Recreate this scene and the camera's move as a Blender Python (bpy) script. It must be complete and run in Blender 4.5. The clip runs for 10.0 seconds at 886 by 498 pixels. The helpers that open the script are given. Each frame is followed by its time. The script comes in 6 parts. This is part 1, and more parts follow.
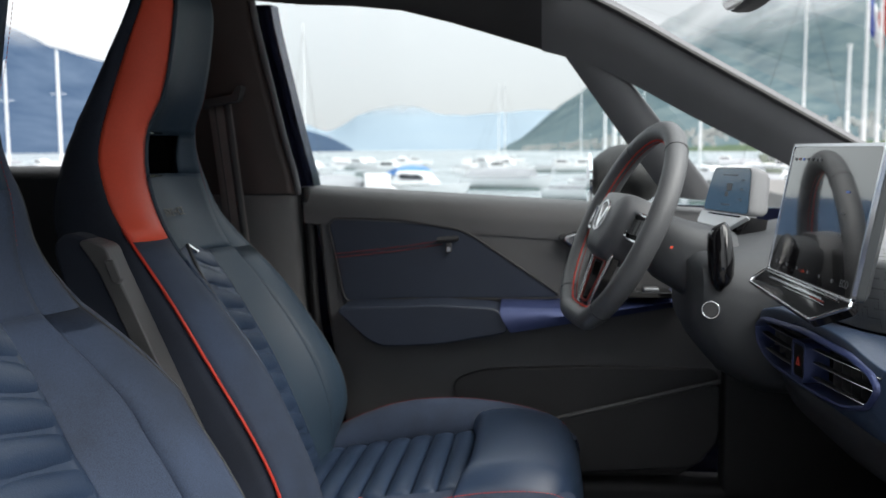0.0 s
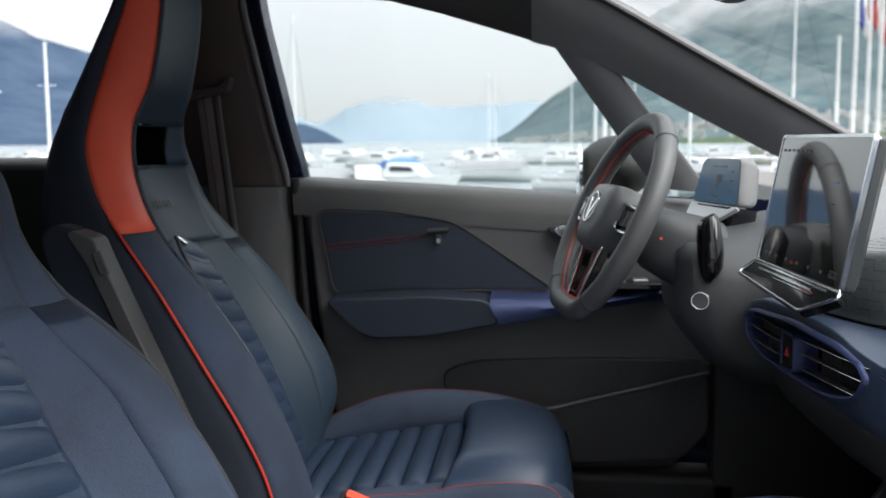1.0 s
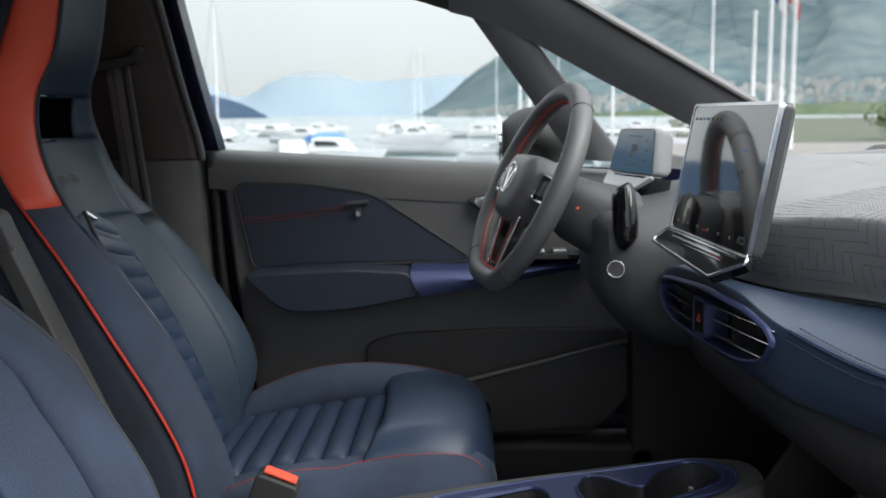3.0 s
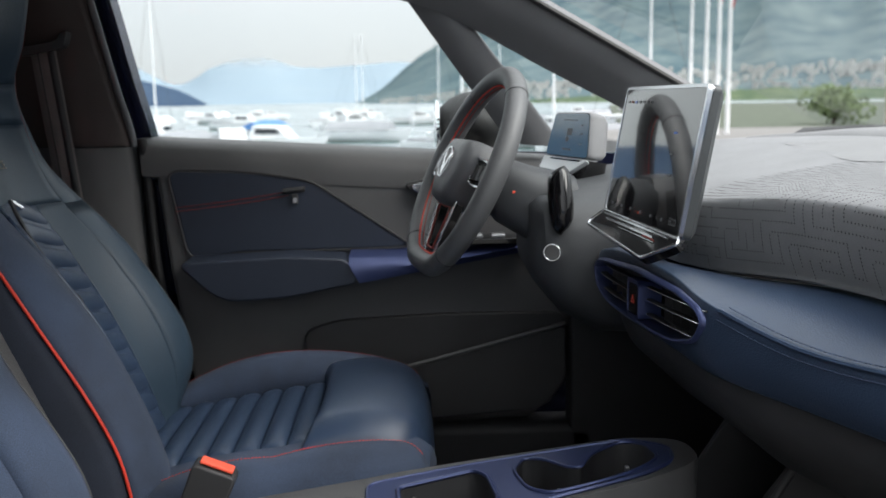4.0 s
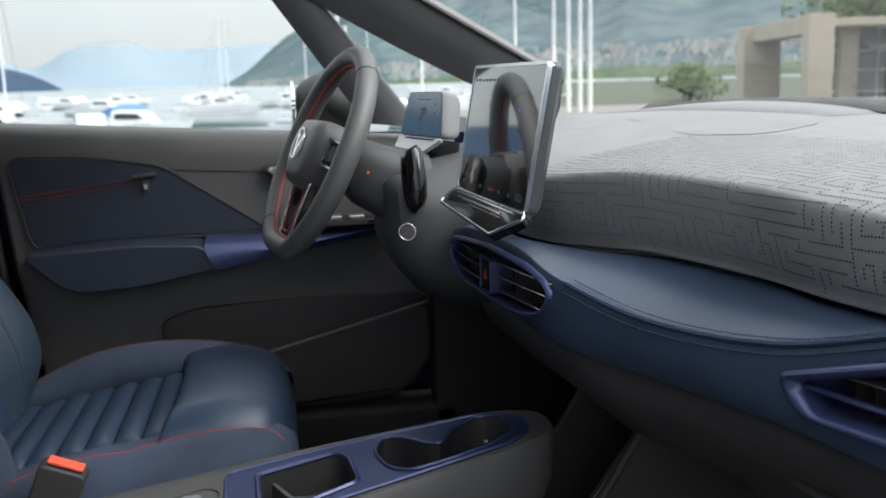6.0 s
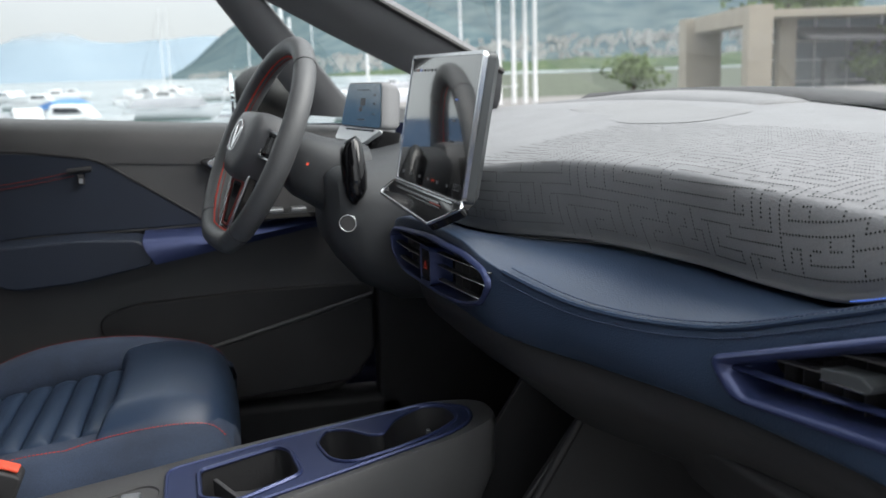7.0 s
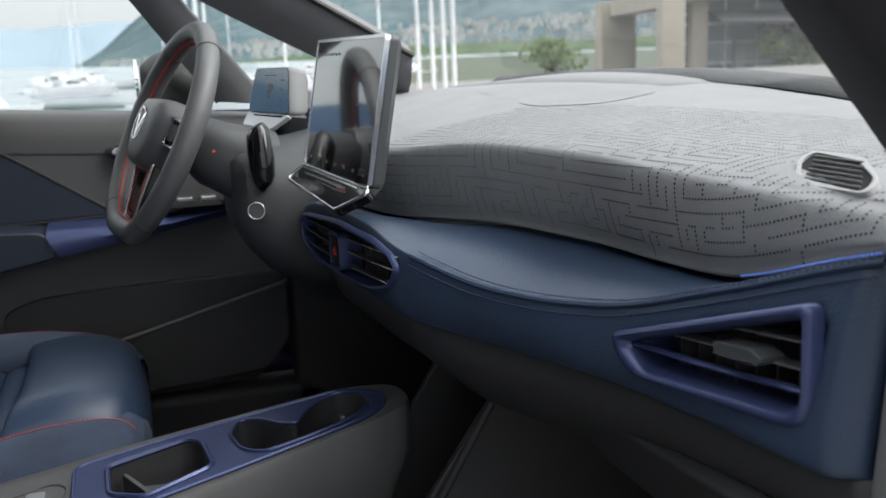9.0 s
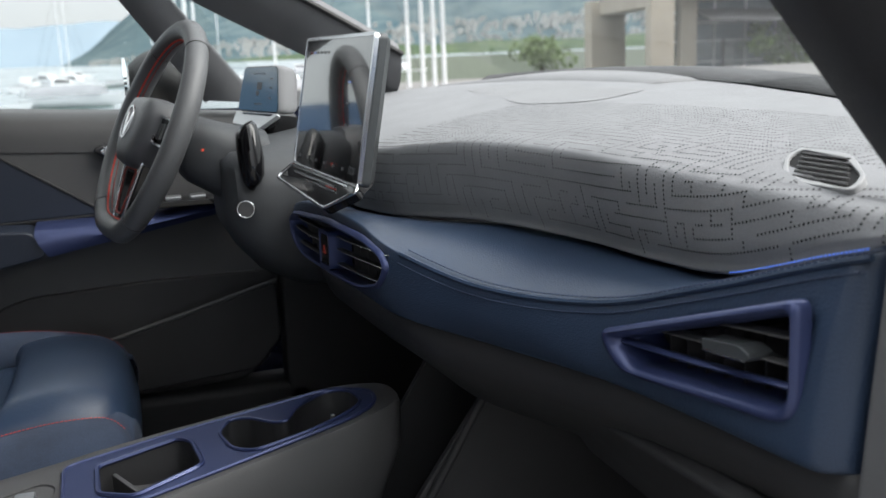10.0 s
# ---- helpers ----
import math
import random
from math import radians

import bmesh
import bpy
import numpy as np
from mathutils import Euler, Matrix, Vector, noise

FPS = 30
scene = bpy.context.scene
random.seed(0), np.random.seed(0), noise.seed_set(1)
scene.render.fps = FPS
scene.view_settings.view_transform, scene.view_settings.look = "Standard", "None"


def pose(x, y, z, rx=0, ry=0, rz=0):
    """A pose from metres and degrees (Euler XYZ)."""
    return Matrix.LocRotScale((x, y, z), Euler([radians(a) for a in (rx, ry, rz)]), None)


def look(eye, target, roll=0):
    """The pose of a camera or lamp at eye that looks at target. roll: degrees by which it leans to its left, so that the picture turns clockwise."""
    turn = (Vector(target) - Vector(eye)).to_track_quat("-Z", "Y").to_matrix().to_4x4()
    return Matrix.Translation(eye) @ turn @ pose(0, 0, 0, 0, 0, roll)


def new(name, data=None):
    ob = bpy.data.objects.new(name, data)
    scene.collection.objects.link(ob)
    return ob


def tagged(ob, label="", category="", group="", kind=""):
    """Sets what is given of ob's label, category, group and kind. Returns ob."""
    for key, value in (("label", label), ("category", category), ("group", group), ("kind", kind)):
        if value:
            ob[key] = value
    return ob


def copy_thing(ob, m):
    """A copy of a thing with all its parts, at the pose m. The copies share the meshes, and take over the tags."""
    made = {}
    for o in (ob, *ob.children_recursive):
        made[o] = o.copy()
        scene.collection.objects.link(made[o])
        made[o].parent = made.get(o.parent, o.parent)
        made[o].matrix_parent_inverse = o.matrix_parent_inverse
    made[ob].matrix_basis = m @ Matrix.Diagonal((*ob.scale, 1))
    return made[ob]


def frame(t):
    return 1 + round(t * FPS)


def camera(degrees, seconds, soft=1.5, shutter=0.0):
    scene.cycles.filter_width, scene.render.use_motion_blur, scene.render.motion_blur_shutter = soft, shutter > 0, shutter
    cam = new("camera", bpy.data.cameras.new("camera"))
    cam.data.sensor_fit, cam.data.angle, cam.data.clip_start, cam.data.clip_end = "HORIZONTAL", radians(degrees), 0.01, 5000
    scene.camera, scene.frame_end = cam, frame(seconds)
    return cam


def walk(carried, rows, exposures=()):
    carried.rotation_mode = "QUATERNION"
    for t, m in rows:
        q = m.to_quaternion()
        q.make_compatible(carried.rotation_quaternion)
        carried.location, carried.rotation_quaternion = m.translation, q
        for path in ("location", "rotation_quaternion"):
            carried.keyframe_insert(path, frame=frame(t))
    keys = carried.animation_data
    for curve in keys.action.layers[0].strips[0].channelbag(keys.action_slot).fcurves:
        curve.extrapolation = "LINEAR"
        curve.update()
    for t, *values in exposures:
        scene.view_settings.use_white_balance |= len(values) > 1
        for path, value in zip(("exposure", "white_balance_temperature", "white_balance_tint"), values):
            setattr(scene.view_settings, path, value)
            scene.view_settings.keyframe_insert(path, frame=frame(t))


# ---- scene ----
cam = camera(49.6, 10.0)
PATH = [
    (0, 0.0081, -1.2177, 1.1763, 84.063, 0.296, 6.204),
    (0.5, 0.0083, -1.2166, 1.1758, 83.898, 0.317, 6.017),
    (1, 0.0092, -1.2144, 1.1750, 83.592, 0.296, 5.635),
    (1.5, 0.0110, -1.2125, 1.1739, 83.310, 0.330, 4.978),
    (2, 0.0143, -1.2104, 1.1734, 82.967, 0.383, 4.026),
    (3.5, 0.0279, -1.2026, 1.1674, 81.581, 0.640, -0.420),
    (4, 0.0336, -1.2006, 1.1659, 81.221, 0.755, -2.184),
    (4.5, 0.0401, -1.1990, 1.1641, 80.916, 0.876, -4.197),
    (5, 0.0465, -1.1993, 1.1653, 80.552, 1.115, -6.111),
    (5.5, 0.0547, -1.1995, 1.1642, 80.259, 1.251, -8.019),
    (6, 0.0614, -1.2003, 1.1632, 79.975, 1.417, -9.907),
    (7.5, 0.0780, -1.2037, 1.1599, 79.105, 1.776, -14.500),
    (8, 0.0843, -1.2053, 1.1602, 78.768, 1.923, -15.873),
    (8.5, 0.0877, -1.2056, 1.1587, 78.570, 2.041, -17.043),
    (9, 0.0904, -1.2065, 1.1586, 78.387, 2.119, -17.812),
    (9.5, 0.0916, -1.2068, 1.1583, 78.302, 2.188, -18.268),
    (10, 0.0909, -1.2073, 1.1577, 78.300, 2.161, -18.409),
]
walk(cam, [(t, pose(x, y, z, rx, ry, rz)) for t, x, y, z, rx, ry, rz in PATH])
cam.data.dof.use_dof = True
cam.data.dof.focus_distance = 1.1
cam.data.dof.aperture_fstop = 8.0

# ---------------------------------------------------------------- world and light
world = bpy.data.worlds.new("overcast_sky")
scene.world = world
world.use_nodes = True
wt = world.node_tree
wt.nodes.clear()
w_out = wt.nodes.new("ShaderNodeOutputWorld")
w_bg = wt.nodes.new("ShaderNodeBackground")
w_sky = wt.nodes.new("ShaderNodeTexSky")
w_sky.sky_type = "NISHITA"
w_sky.sun_disc = False
w_sky.sun_elevation = radians(48)
w_sky.sun_rotation = radians(200)
w_co = wt.nodes.new("ShaderNodeTexCoord")
w_noise = wt.nodes.new("ShaderNodeTexNoise")
w_noise.inputs["Scale"].default_value = 2.2
w_noise.inputs["Detail"].default_value = 6
w_ramp = wt.nodes.new("ShaderNodeValToRGB")
w_ramp.color_ramp.elements[0].position = 0.3
w_ramp.color_ramp.elements[0].color = (7.9, 8.2, 8.5, 1)
w_ramp.color_ramp.elements[1].position = 0.62
w_ramp.color_ramp.elements[1].color = (8.6, 8.75, 8.8, 1)
w_mix = wt.nodes.new("ShaderNodeMixRGB")
w_mix.inputs[0].default_value = 0.92
wt.links.new(w_co.outputs["Generated"], w_noise.inputs["Vector"])
wt.links.new(w_noise.outputs["Fac"], w_ramp.inputs["Fac"])
wt.links.new(w_sky.outputs["Color"], w_mix.inputs[1])
wt.links.new(w_ramp.outputs["Color"], w_mix.inputs[2])
w_sep = wt.nodes.new("ShaderNodeSeparateXYZ")
w_dome = wt.nodes.new("ShaderNodeMapRange")
w_dome.inputs["To Min"].default_value = 0.76
w_dome.inputs["To Max"].default_value = 2.3
w_mul = wt.nodes.new("ShaderNodeVectorMath")
w_mul.operation = "MULTIPLY"
wt.links.new(w_co.outputs["Generated"], w_sep.inputs[0])
wt.links.new(w_sep.outputs["Z"], w_dome.inputs["Value"])
wt.links.new(w_mix.outputs["Color"], w_mul.inputs[0])
wt.links.new(w_dome.outputs["Result"], w_mul.inputs[1])
wt.links.new(w_mul.outputs["Vector"], w_bg.inputs["Color"])
w_bg.inputs["Strength"].default_value = 0.142
wt.links.new(w_bg.outputs["Background"], w_out.inputs["Surface"])

sun = new("sun", bpy.data.lights.new("sun", "SUN"))
sun.data.energy = 4.2
sun.data.angle = radians(45)
sun.data.color = (1.0, 0.97, 0.92)
sun.matrix_world = look((5.0, -2.5, 6.0), (0, 0, 0))


# ---------------------------------------------------------------- materials
def mat(name, color, rough=0.6, metal=0.0, var=0.12, scale=8.0, grain=0.0, grain_scale=400.0, bump_dist=0.001, coat=0.0, spec=0.5, weave=False, sheen=0.0):
    """Procedural surface: base colour varied at a large and a fine scale, with a fine relief."""
    m = bpy.data.materials.new(name)
    m.use_nodes = True
    nt = m.node_tree
    b = nt.nodes["Principled BSDF"]
    b.inputs["Metallic"].default_value = metal
    b.inputs["Specular IOR Level"].default_value = spec
    b.inputs["Coat Weight"].default_value = coat
    b.inputs["Coat Roughness"].default_value = 0.08
    b.inputs["Sheen Weight"].default_value = sheen
    co = nt.nodes.new("ShaderNodeTexCoord")
    big = nt.nodes.new("ShaderNodeTexNoise")
    big.inputs["Scale"].default_value = scale
    big.inputs["Detail"].default_value = 5
    nt.links.new(co.outputs["Object"], big.inputs["Vector"])
    ramp = nt.nodes.new("ShaderNodeValToRGB")
    ramp.color_ramp.elements[0].position = 0.3
    ramp.color_ramp.elements[1].position = 0.7
    ramp.color_ramp.elements[0].color = tuple(c * (1 - var) for c in color) + (1,)
    ramp.color_ramp.elements[1].color = tuple(min(1, c * (1 + var)) for c in color) + (1,)
    nt.links.new(big.outputs["Fac"], ramp.inputs["Fac"])
    fine = nt.nodes.new("ShaderNodeTexVoronoi" if not weave else "ShaderNodeTexNoise")
    fine.inputs["Scale"].default_value = grain_scale
    nt.links.new(co.outputs["Object"], fine.inputs["Vector"])
    fine_out = fine.outputs["Distance"] if not weave else fine.outputs["Fac"]
    mix = nt.nodes.new("ShaderNodeMixRGB")
    mix.blend_type = "MULTIPLY"
    mix.inputs[0].default_value = min(1.0, var * 2)
    nt.links.new(ramp.outputs["Color"], mix.inputs[1])
    fr = nt.nodes.new("ShaderNodeMapRange")
    fr.inputs["From Min"].default_value = 0.2
    fr.inputs["From Max"].default_value = 0.8
    fr.inputs["To Min"].default_value = 0.25 if weave else 0.7
    fr.inputs["To Max"].default_value = 1.75 if weave else 1.2
    nt.links.new(fine_out, fr.inputs["Value"])
    nt.links.new(fr.outputs["Result"], mix.inputs[2])
    nt.links.new(mix.outputs["Color"], b.inputs["Base Color"])
    rr = nt.nodes.new("ShaderNodeMapRange")
    rr.inputs["To Min"].default_value = max(0.0, rough - 0.06)
    rr.inputs["To Max"].default_value = min(1.0, rough + 0.06)
    nt.links.new(big.outputs["Fac"], rr.inputs["Value"])
    nt.links.new(rr.outputs["Result"], b.inputs["Roughness"])
    if grain > 0:
        bp = nt.nodes.new("ShaderNodeBump")
        bp.inputs["Strength"].default_value = grain
        bp.inputs["Distance"].default_value = bump_dist
        nt.links.new(fine_out, bp.inputs["Height"])
        nt.links.new(bp.outputs["Normal"], b.inputs["Normal"])
    return m


def glass_mat(name, tint=(1, 1, 1)):
    m = bpy.data.materials.new(name)
    m.use_nodes = True
    nt = m.node_tree
    nt.nodes.clear()
    out = nt.nodes.new("ShaderNodeOutputMaterial")
    clear = nt.nodes.new("ShaderNodeBsdfTransparent")
    clear.inputs["Color"].default_value = (*tint, 1)
    gloss = nt.nodes.new("ShaderNodeBsdfGlossy")
    gloss.inputs["Roughness"].default_value = 0.01
    lw = nt.nodes.new("ShaderNodeLayerWeight")
    lw.inputs["Blend"].default_value = 0.5
    pw = nt.nodes.new("ShaderNodeMath")
    pw.operation = "POWER"
    pw.inputs[1].default_value = 5.0
    ml = nt.nodes.new("ShaderNodeMath")
    ml.operation = "MULTIPLY_ADD"
    ml.inputs[1].default_value = 0.55
    ml.inputs[2].default_value = 0.03
    mix = nt.nodes.new("ShaderNodeMixShader")
    nt.links.new(lw.outputs["Facing"], pw.inputs[0])
    nt.links.new(pw.outputs[0], ml.inputs[0])
    nt.links.new(ml.outputs[0], mix.inputs["Fac"])
    nt.links.new(clear.outputs[0], mix.inputs[1])
    nt.links.new(gloss.outputs[0], mix.inputs[2])
    nt.links.new(mix.outputs[0], out.inputs["Surface"])
    return m


def glow_mat(name, color, strength):
    m = bpy.data.materials.new(name)
    m.use_nodes = True
    b = m.node_tree.nodes["Principled BSDF"]
    b.inputs["Base Color"].default_value = (0.01, 0.01, 0.01, 1)
    b.inputs["Emission Color"].default_value = (*color, 1)
    b.inputs["Emission Strength"].default_value = strength
    return m


M_LEATHER = mat("navy_leather", (0.029, 0.048, 0.088), 0.36, grain=0.35, grain_scale=520, bump_dist=0.0008, var=0.1)
M_TEAL = mat("dark_petrol_leather", (0.028, 0.050, 0.076), 0.5, grain=0.35, grain_scale=520, bump_dist=0.0008, var=0.1)
M_FABRIC = mat("navy_fabric", (0.034, 0.051, 0.090), 0.8, grain=0.6, grain_scale=900, weave=True, bump_dist=0.0010, var=0.30, sheen=0.05)
M_BLACKCLOTH = mat("black_cloth", (0.020, 0.026, 0.042), 0.85, grain=0.4, grain_scale=900, weave=True, var=0.2)
M_RED = mat("coral_red_leather", (0.92, 0.11, 0.055), 0.5, grain=0.3, grain_scale=520, bump_dist=0.0006, var=0.06)
M_REDLINE = mat("red_thread", (0.62, 0.04, 0.02), 0.6, var=0.1)
M_DKRED = mat("dark_red_thread", (0.25, 0.025, 0.02), 0.7, var=0.1)
M_BLUETHREAD = mat("navy_thread", (0.03, 0.045, 0.09), 0.7, var=0.1)
M_DOOR = mat("dark_grey_soft_plastic", (0.088, 0.088, 0.090), 0.5, grain=0.5, grain_scale=1100, bump_dist=0.0006, var=0.1)
M_BLACK = mat("black_plastic", (0.036, 0.036, 0.038), 0.5, grain=0.4, grain_scale=900, var=0.15)
M_CARPET = mat("black_carpet", (0.058, 0.058, 0.060), 0.95, grain=0.9, grain_scale=700, weave=True, bump_dist=0.003, var=0.3)
M_GLOSSBLACK = mat("piano_black", (0.006, 0.006, 0.007), 0.08, var=0.05)
M_CHROME = mat("satin_chrome", (0.72, 0.73, 0.75), 0.18, metal=1.0, var=0.04)
M_SILVER = mat("matt_silver", (0.42, 0.43, 0.45), 0.38, metal=0.9, var=0.05)
M_BLUETRIM = mat("blue_lacquer", (0.046, 0.062, 0.155), 0.34, metal=0.4, var=0.05, coat=0.15)
M_SUEDE = mat("grey_suede", (0.225, 0.23, 0.24), 0.9, grain=0.6, grain_scale=900, weave=True, bump_dist=0.0012, var=0.06, scale=16)
M_DASHGREY = mat("grey_dash_plastic", (0.20, 0.203, 0.21), 0.6, grain=0.4, grain_scale=1100, var=0.08)
M_FRAME = mat("pale_satin_plastic", (0.30, 0.305, 0.31), 0.45, var=0.04)
# near-black that stands in for the shade inside holes, slots and ducts
M_HOLE_SHADE = mat("hole_shade_black", (0.008, 0.008, 0.009), 0.9)
M_PILLAR = mat("grey_pillar_trim", (0.14, 0.142, 0.147), 0.55, grain=0.4, grain_scale=1100, var=0.1)
M_HEADLINER = mat("black_headliner", (0.045, 0.045, 0.047), 0.9, grain=0.5, grain_scale=900, weave=True, var=0.15)
M_BROWN = mat("dark_brown_pillar", (0.050, 0.036, 0.033), 0.6, grain=0.4, grain_scale=900, var=0.15)
M_BELT = mat("belt_webbing", (0.14, 0.125, 0.12), 0.7, grain=0.6, grain_scale=1200, weave=True, var=0.2)
M_WHEEL = mat("wheel_leather", (0.105, 0.109, 0.114), 0.42, grain=0.5, grain_scale=600, bump_dist=0.0007, var=0.1)
M_WHEELHUB = mat("wheel_plastic", (0.11, 0.114, 0.12), 0.4, grain=0.3, grain_scale=900, var=0.08)
M_HOUSING = mat("grey_display_housing", (0.06, 0.066, 0.07), 0.42, metal=0.2, var=0.05)
M_INSERT = mat("deep_navy_leather", (0.018, 0.025, 0.042), 0.5, grain=0.35, grain_scale=520, bump_dist=0.0008, var=0.1)
M_RUBBER = mat("black_rubber", (0.008, 0.008, 0.009), 0.6)
M_PAINT = mat("dark_blue_car_paint", (0.010, 0.014, 0.045), 0.25, metal=0.5, coat=0.6, var=0.05)
M_GLASS = glass_mat("clear_glass", (0.93, 0.95, 0.95))
M_MIRROR = mat("mirror_glass", (0.85, 0.87, 0.88), 0.02, metal=1.0, var=0.0)
M_SCREEN = mat("display_glass", (0.004, 0.004, 0.005), -0.05, var=0.0, coat=1.0, spec=1.0)
M_ICON = glow_mat("lit_icons", (0.75, 0.8, 0.9), 0.05)
M_ICONRED = glow_mat("lit_red", (0.9, 0.08, 0.05), 0.08)
M_ICONBLUE = glow_mat("lit_blue", (0.2, 0.35, 0.95), 0.3)
M_LED = glow_mat("blue_light_strip", (0.10, 0.25, 1.0), 0.9)


# ---------------------------------------------------------------- mesh tools
def smooth_curve(knots, n=24):
    """Points along a smooth line through the knots (Catmull-Rom)."""
    k = np.array(knots, float)
    k = np.vstack([2 * k[0] - k[1], k, 2 * k[-1] - k[-2]])
    out = []
    seg = len(k) - 3
    for t in np.linspace(0, seg, n):
        i = min(int(t), seg - 1)
        u = t - i
        a, b, c, d = k[i : i + 4]
        out.append(0.5 * (2 * b + (c - a) * u + (2 * a - 5 * b + 4 * c - d) * u * u + (3 * b - a - 3 * c + d) * u**3))
    return np.array(out)


def table(rows):
    """A smooth function of the first column that gives the other columns."""
    r = np.array(rows, float)

    def value(s):
        i = int(np.clip(np.searchsorted(r[:, 0], s) - 1, 0, len(r) - 2))
        u = float(np.clip((s - r[i, 0]) / (r[i + 1, 0] - r[i, 0]), 0, 1))
        h = r[i + 1, 0] - r[i, 0]
        lo, hi = max(i - 1, 0), min(i + 2, len(r) - 1)
        m0 = (r[i + 1, 1:] - r[lo, 1:]) / (r[i + 1, 0] - r[lo, 0]) * h
        m1 = (r[hi, 1:] - r[i, 1:]) / (r[hi, 0] - r[i, 0]) * h
        return (2 * u**3 - 3 * u * u + 1) * r[i, 1:] + (u**3 - 2 * u * u + u) * m0 + (3 * u * u - 2 * u**3) * r[i + 1, 1:] + (u**3 - u * u) * m1

    return value


class Geo:
    """Vertices and faces of one mesh, gathered piece by piece."""

    def __init__(self):
        self.v, self.f = [], []

    def grid(self, rows, loop=False, caps=False):
        base, n, m = len(self.v), len(rows), len(rows[0])
        for r in rows:
            self.v += [tuple(map(float, p)) for p in r]
        for i in range(n - 1):
            for j in range(m if loop else m - 1):
                k = (j + 1) % m
                self.f.append((base + i * m + j, base + i * m + k, base + (i + 1) * m + k, base + (i + 1) * m + j))
        if caps and loop:
            self.f.append(tuple(base + j for j in reversed(range(m))))
            self.f.append(tuple(base + (n - 1) * m + j for j in range(m)))
        return self

    def tube(self, path, r, sides=8, closed=False, flat=1.0):
        p = np.array(path, float)
        n = len(p)
        rows = []
        ref = np.array((0.0, 0.0, 1.0))
        for i in range(n):
            t = p[(i + 1) % n] - p[i - 1] if closed else p[min(i + 1, n - 1)] - p[max(i - 1, 0)]
            t = t / (np.linalg.norm(t) + 1e-12)
            if abs(t @ ref) > 0.95:
                ref = np.array((0.0, 1.0, 0.0))
            a = np.cross(t, ref)
            a /= np.linalg.norm(a)
            b = np.cross(a, t)
            ref = b
            rr = r[i] if hasattr(r, "__len__") else r
            rows.append([p[i] + rr * (math.cos(q) * a * flat + math.sin(q) * b) for q in np.linspace(0, 2 * math.pi, sides, endpoint=False)])
        if closed:
            rows.append(rows[0])
        return self.grid(rows, loop=True, caps=not closed)

    def prism(self, outline, vec):
        """A solid: the outline (a planar polygon) pushed along vec."""
        base, n = len(self.v), len(outline)
        vec = np.array(vec, float)
        for p in outline:
            self.v.append(tuple(map(float, p)))
        for p in outline:
            self.v.append(tuple(map(float, np.array(p) + vec)))
        self.f.append(tuple(base + i for i in range(n)))
        self.f.append(tuple(base + n + i for i in reversed(range(n))))
        for i in range(n):
            k = (i + 1) % n
            self.f.append((base + i, base + n + i, base + n + k, base + k))
        return self

    def box(self, lo, hi):
        (a, b, c), (d, e, g) = lo, hi
        return self.prism([(a, b, c), (d, b, c), (d, e, c), (a, e, c)], (0, 0, g - c))

    def ring(self, outer, inner, vec):
        """A frame between two outlines with the same number of points, pushed along vec."""
        vec = np.array(vec, float)
        o, i = np.array(outer, float), np.array(inner, float)
        return self.grid([list(o), list(o + vec), list(i + vec), list(i), list(o)], loop=True)


def mesh_of(name, geo, smooth=True):
    me = bpy.data.meshes.new(name)
    me.from_pydata(geo.v, [], geo.f)
    bm = bmesh.new()
    bm.from_mesh(me)
    bmesh.ops.remove_doubles(bm, verts=bm.verts, dist=1e-6)
    bmesh.ops.recalc_face_normals(bm, faces=bm.faces)
    bm.to_mesh(me)
    bm.free()
    if smooth:
        me.polygons.foreach_set("use_smooth", [True] * len(me.polygons))
    return me


def part(name, geo, material, parent=None, label="", bevel=0.0, solid=0.0, smooth=True, segs=3, offset=0.0, kind=""):
    """Links the geometry as ONE mesh object, under a thing or a part if given."""
    me = mesh_of(name, geo, smooth)
    me.materials.append(material)
    ob = new(name, me)
    if parent:
        ob.parent = parent
    if solid:
        md = ob.modifiers.new("solid", "SOLIDIFY")
        md.thickness, md.offset = solid, offset
    if bevel:
        md = ob.modifiers.new("bevel", "BEVEL")
        md.width, md.segments, md.limit_method, md.angle_limit = bevel, segs, "ANGLE", radians(35)
        md.harden_normals = True
    elif smooth:
        me.set_sharp_from_angle(angle=radians(50))
    return tagged(ob, label, kind=kind)


def thing(name, at, label, category, group="", kind=""):
    ob = new(name)
    ob.location = at
    ob.empty_display_size = 0.05
    return tagged(ob, label, category, group, kind)


def rounded(points, r=0.02, n=5):
    """The outline with its corners rounded (each corner by r, or by its own fourth value)."""
    pts = [np.array(p[:3], float) for p in points]
    out = []
    for i, p in enumerate(pts):
        a, b = pts[i - 1] - p, pts[(i + 1) % len(pts)] - p
        la, lb = np.linalg.norm(a), np.linalg.norm(b)
        rr = min(points[i][3] if len(points[i]) > 3 else r, la * 0.45, lb * 0.45)
        s, e = p + a / la * rr, p + b / lb * rr
        for u in np.linspace(0, 1, n):
            out.append((1 - u) ** 2 * s + 2 * u * (1 - u) * p + u * u * e)
    return out


def shrink(outline, d):
    """The outline moved inwards by about d (towards its middle, the same in each direction)."""
    o = np.array(outline, float)
    c = o.mean(0)
    v = o - c
    return [c + q * max(0.05, 1 - d / (np.linalg.norm(q) + 1e-9)) for q in v]


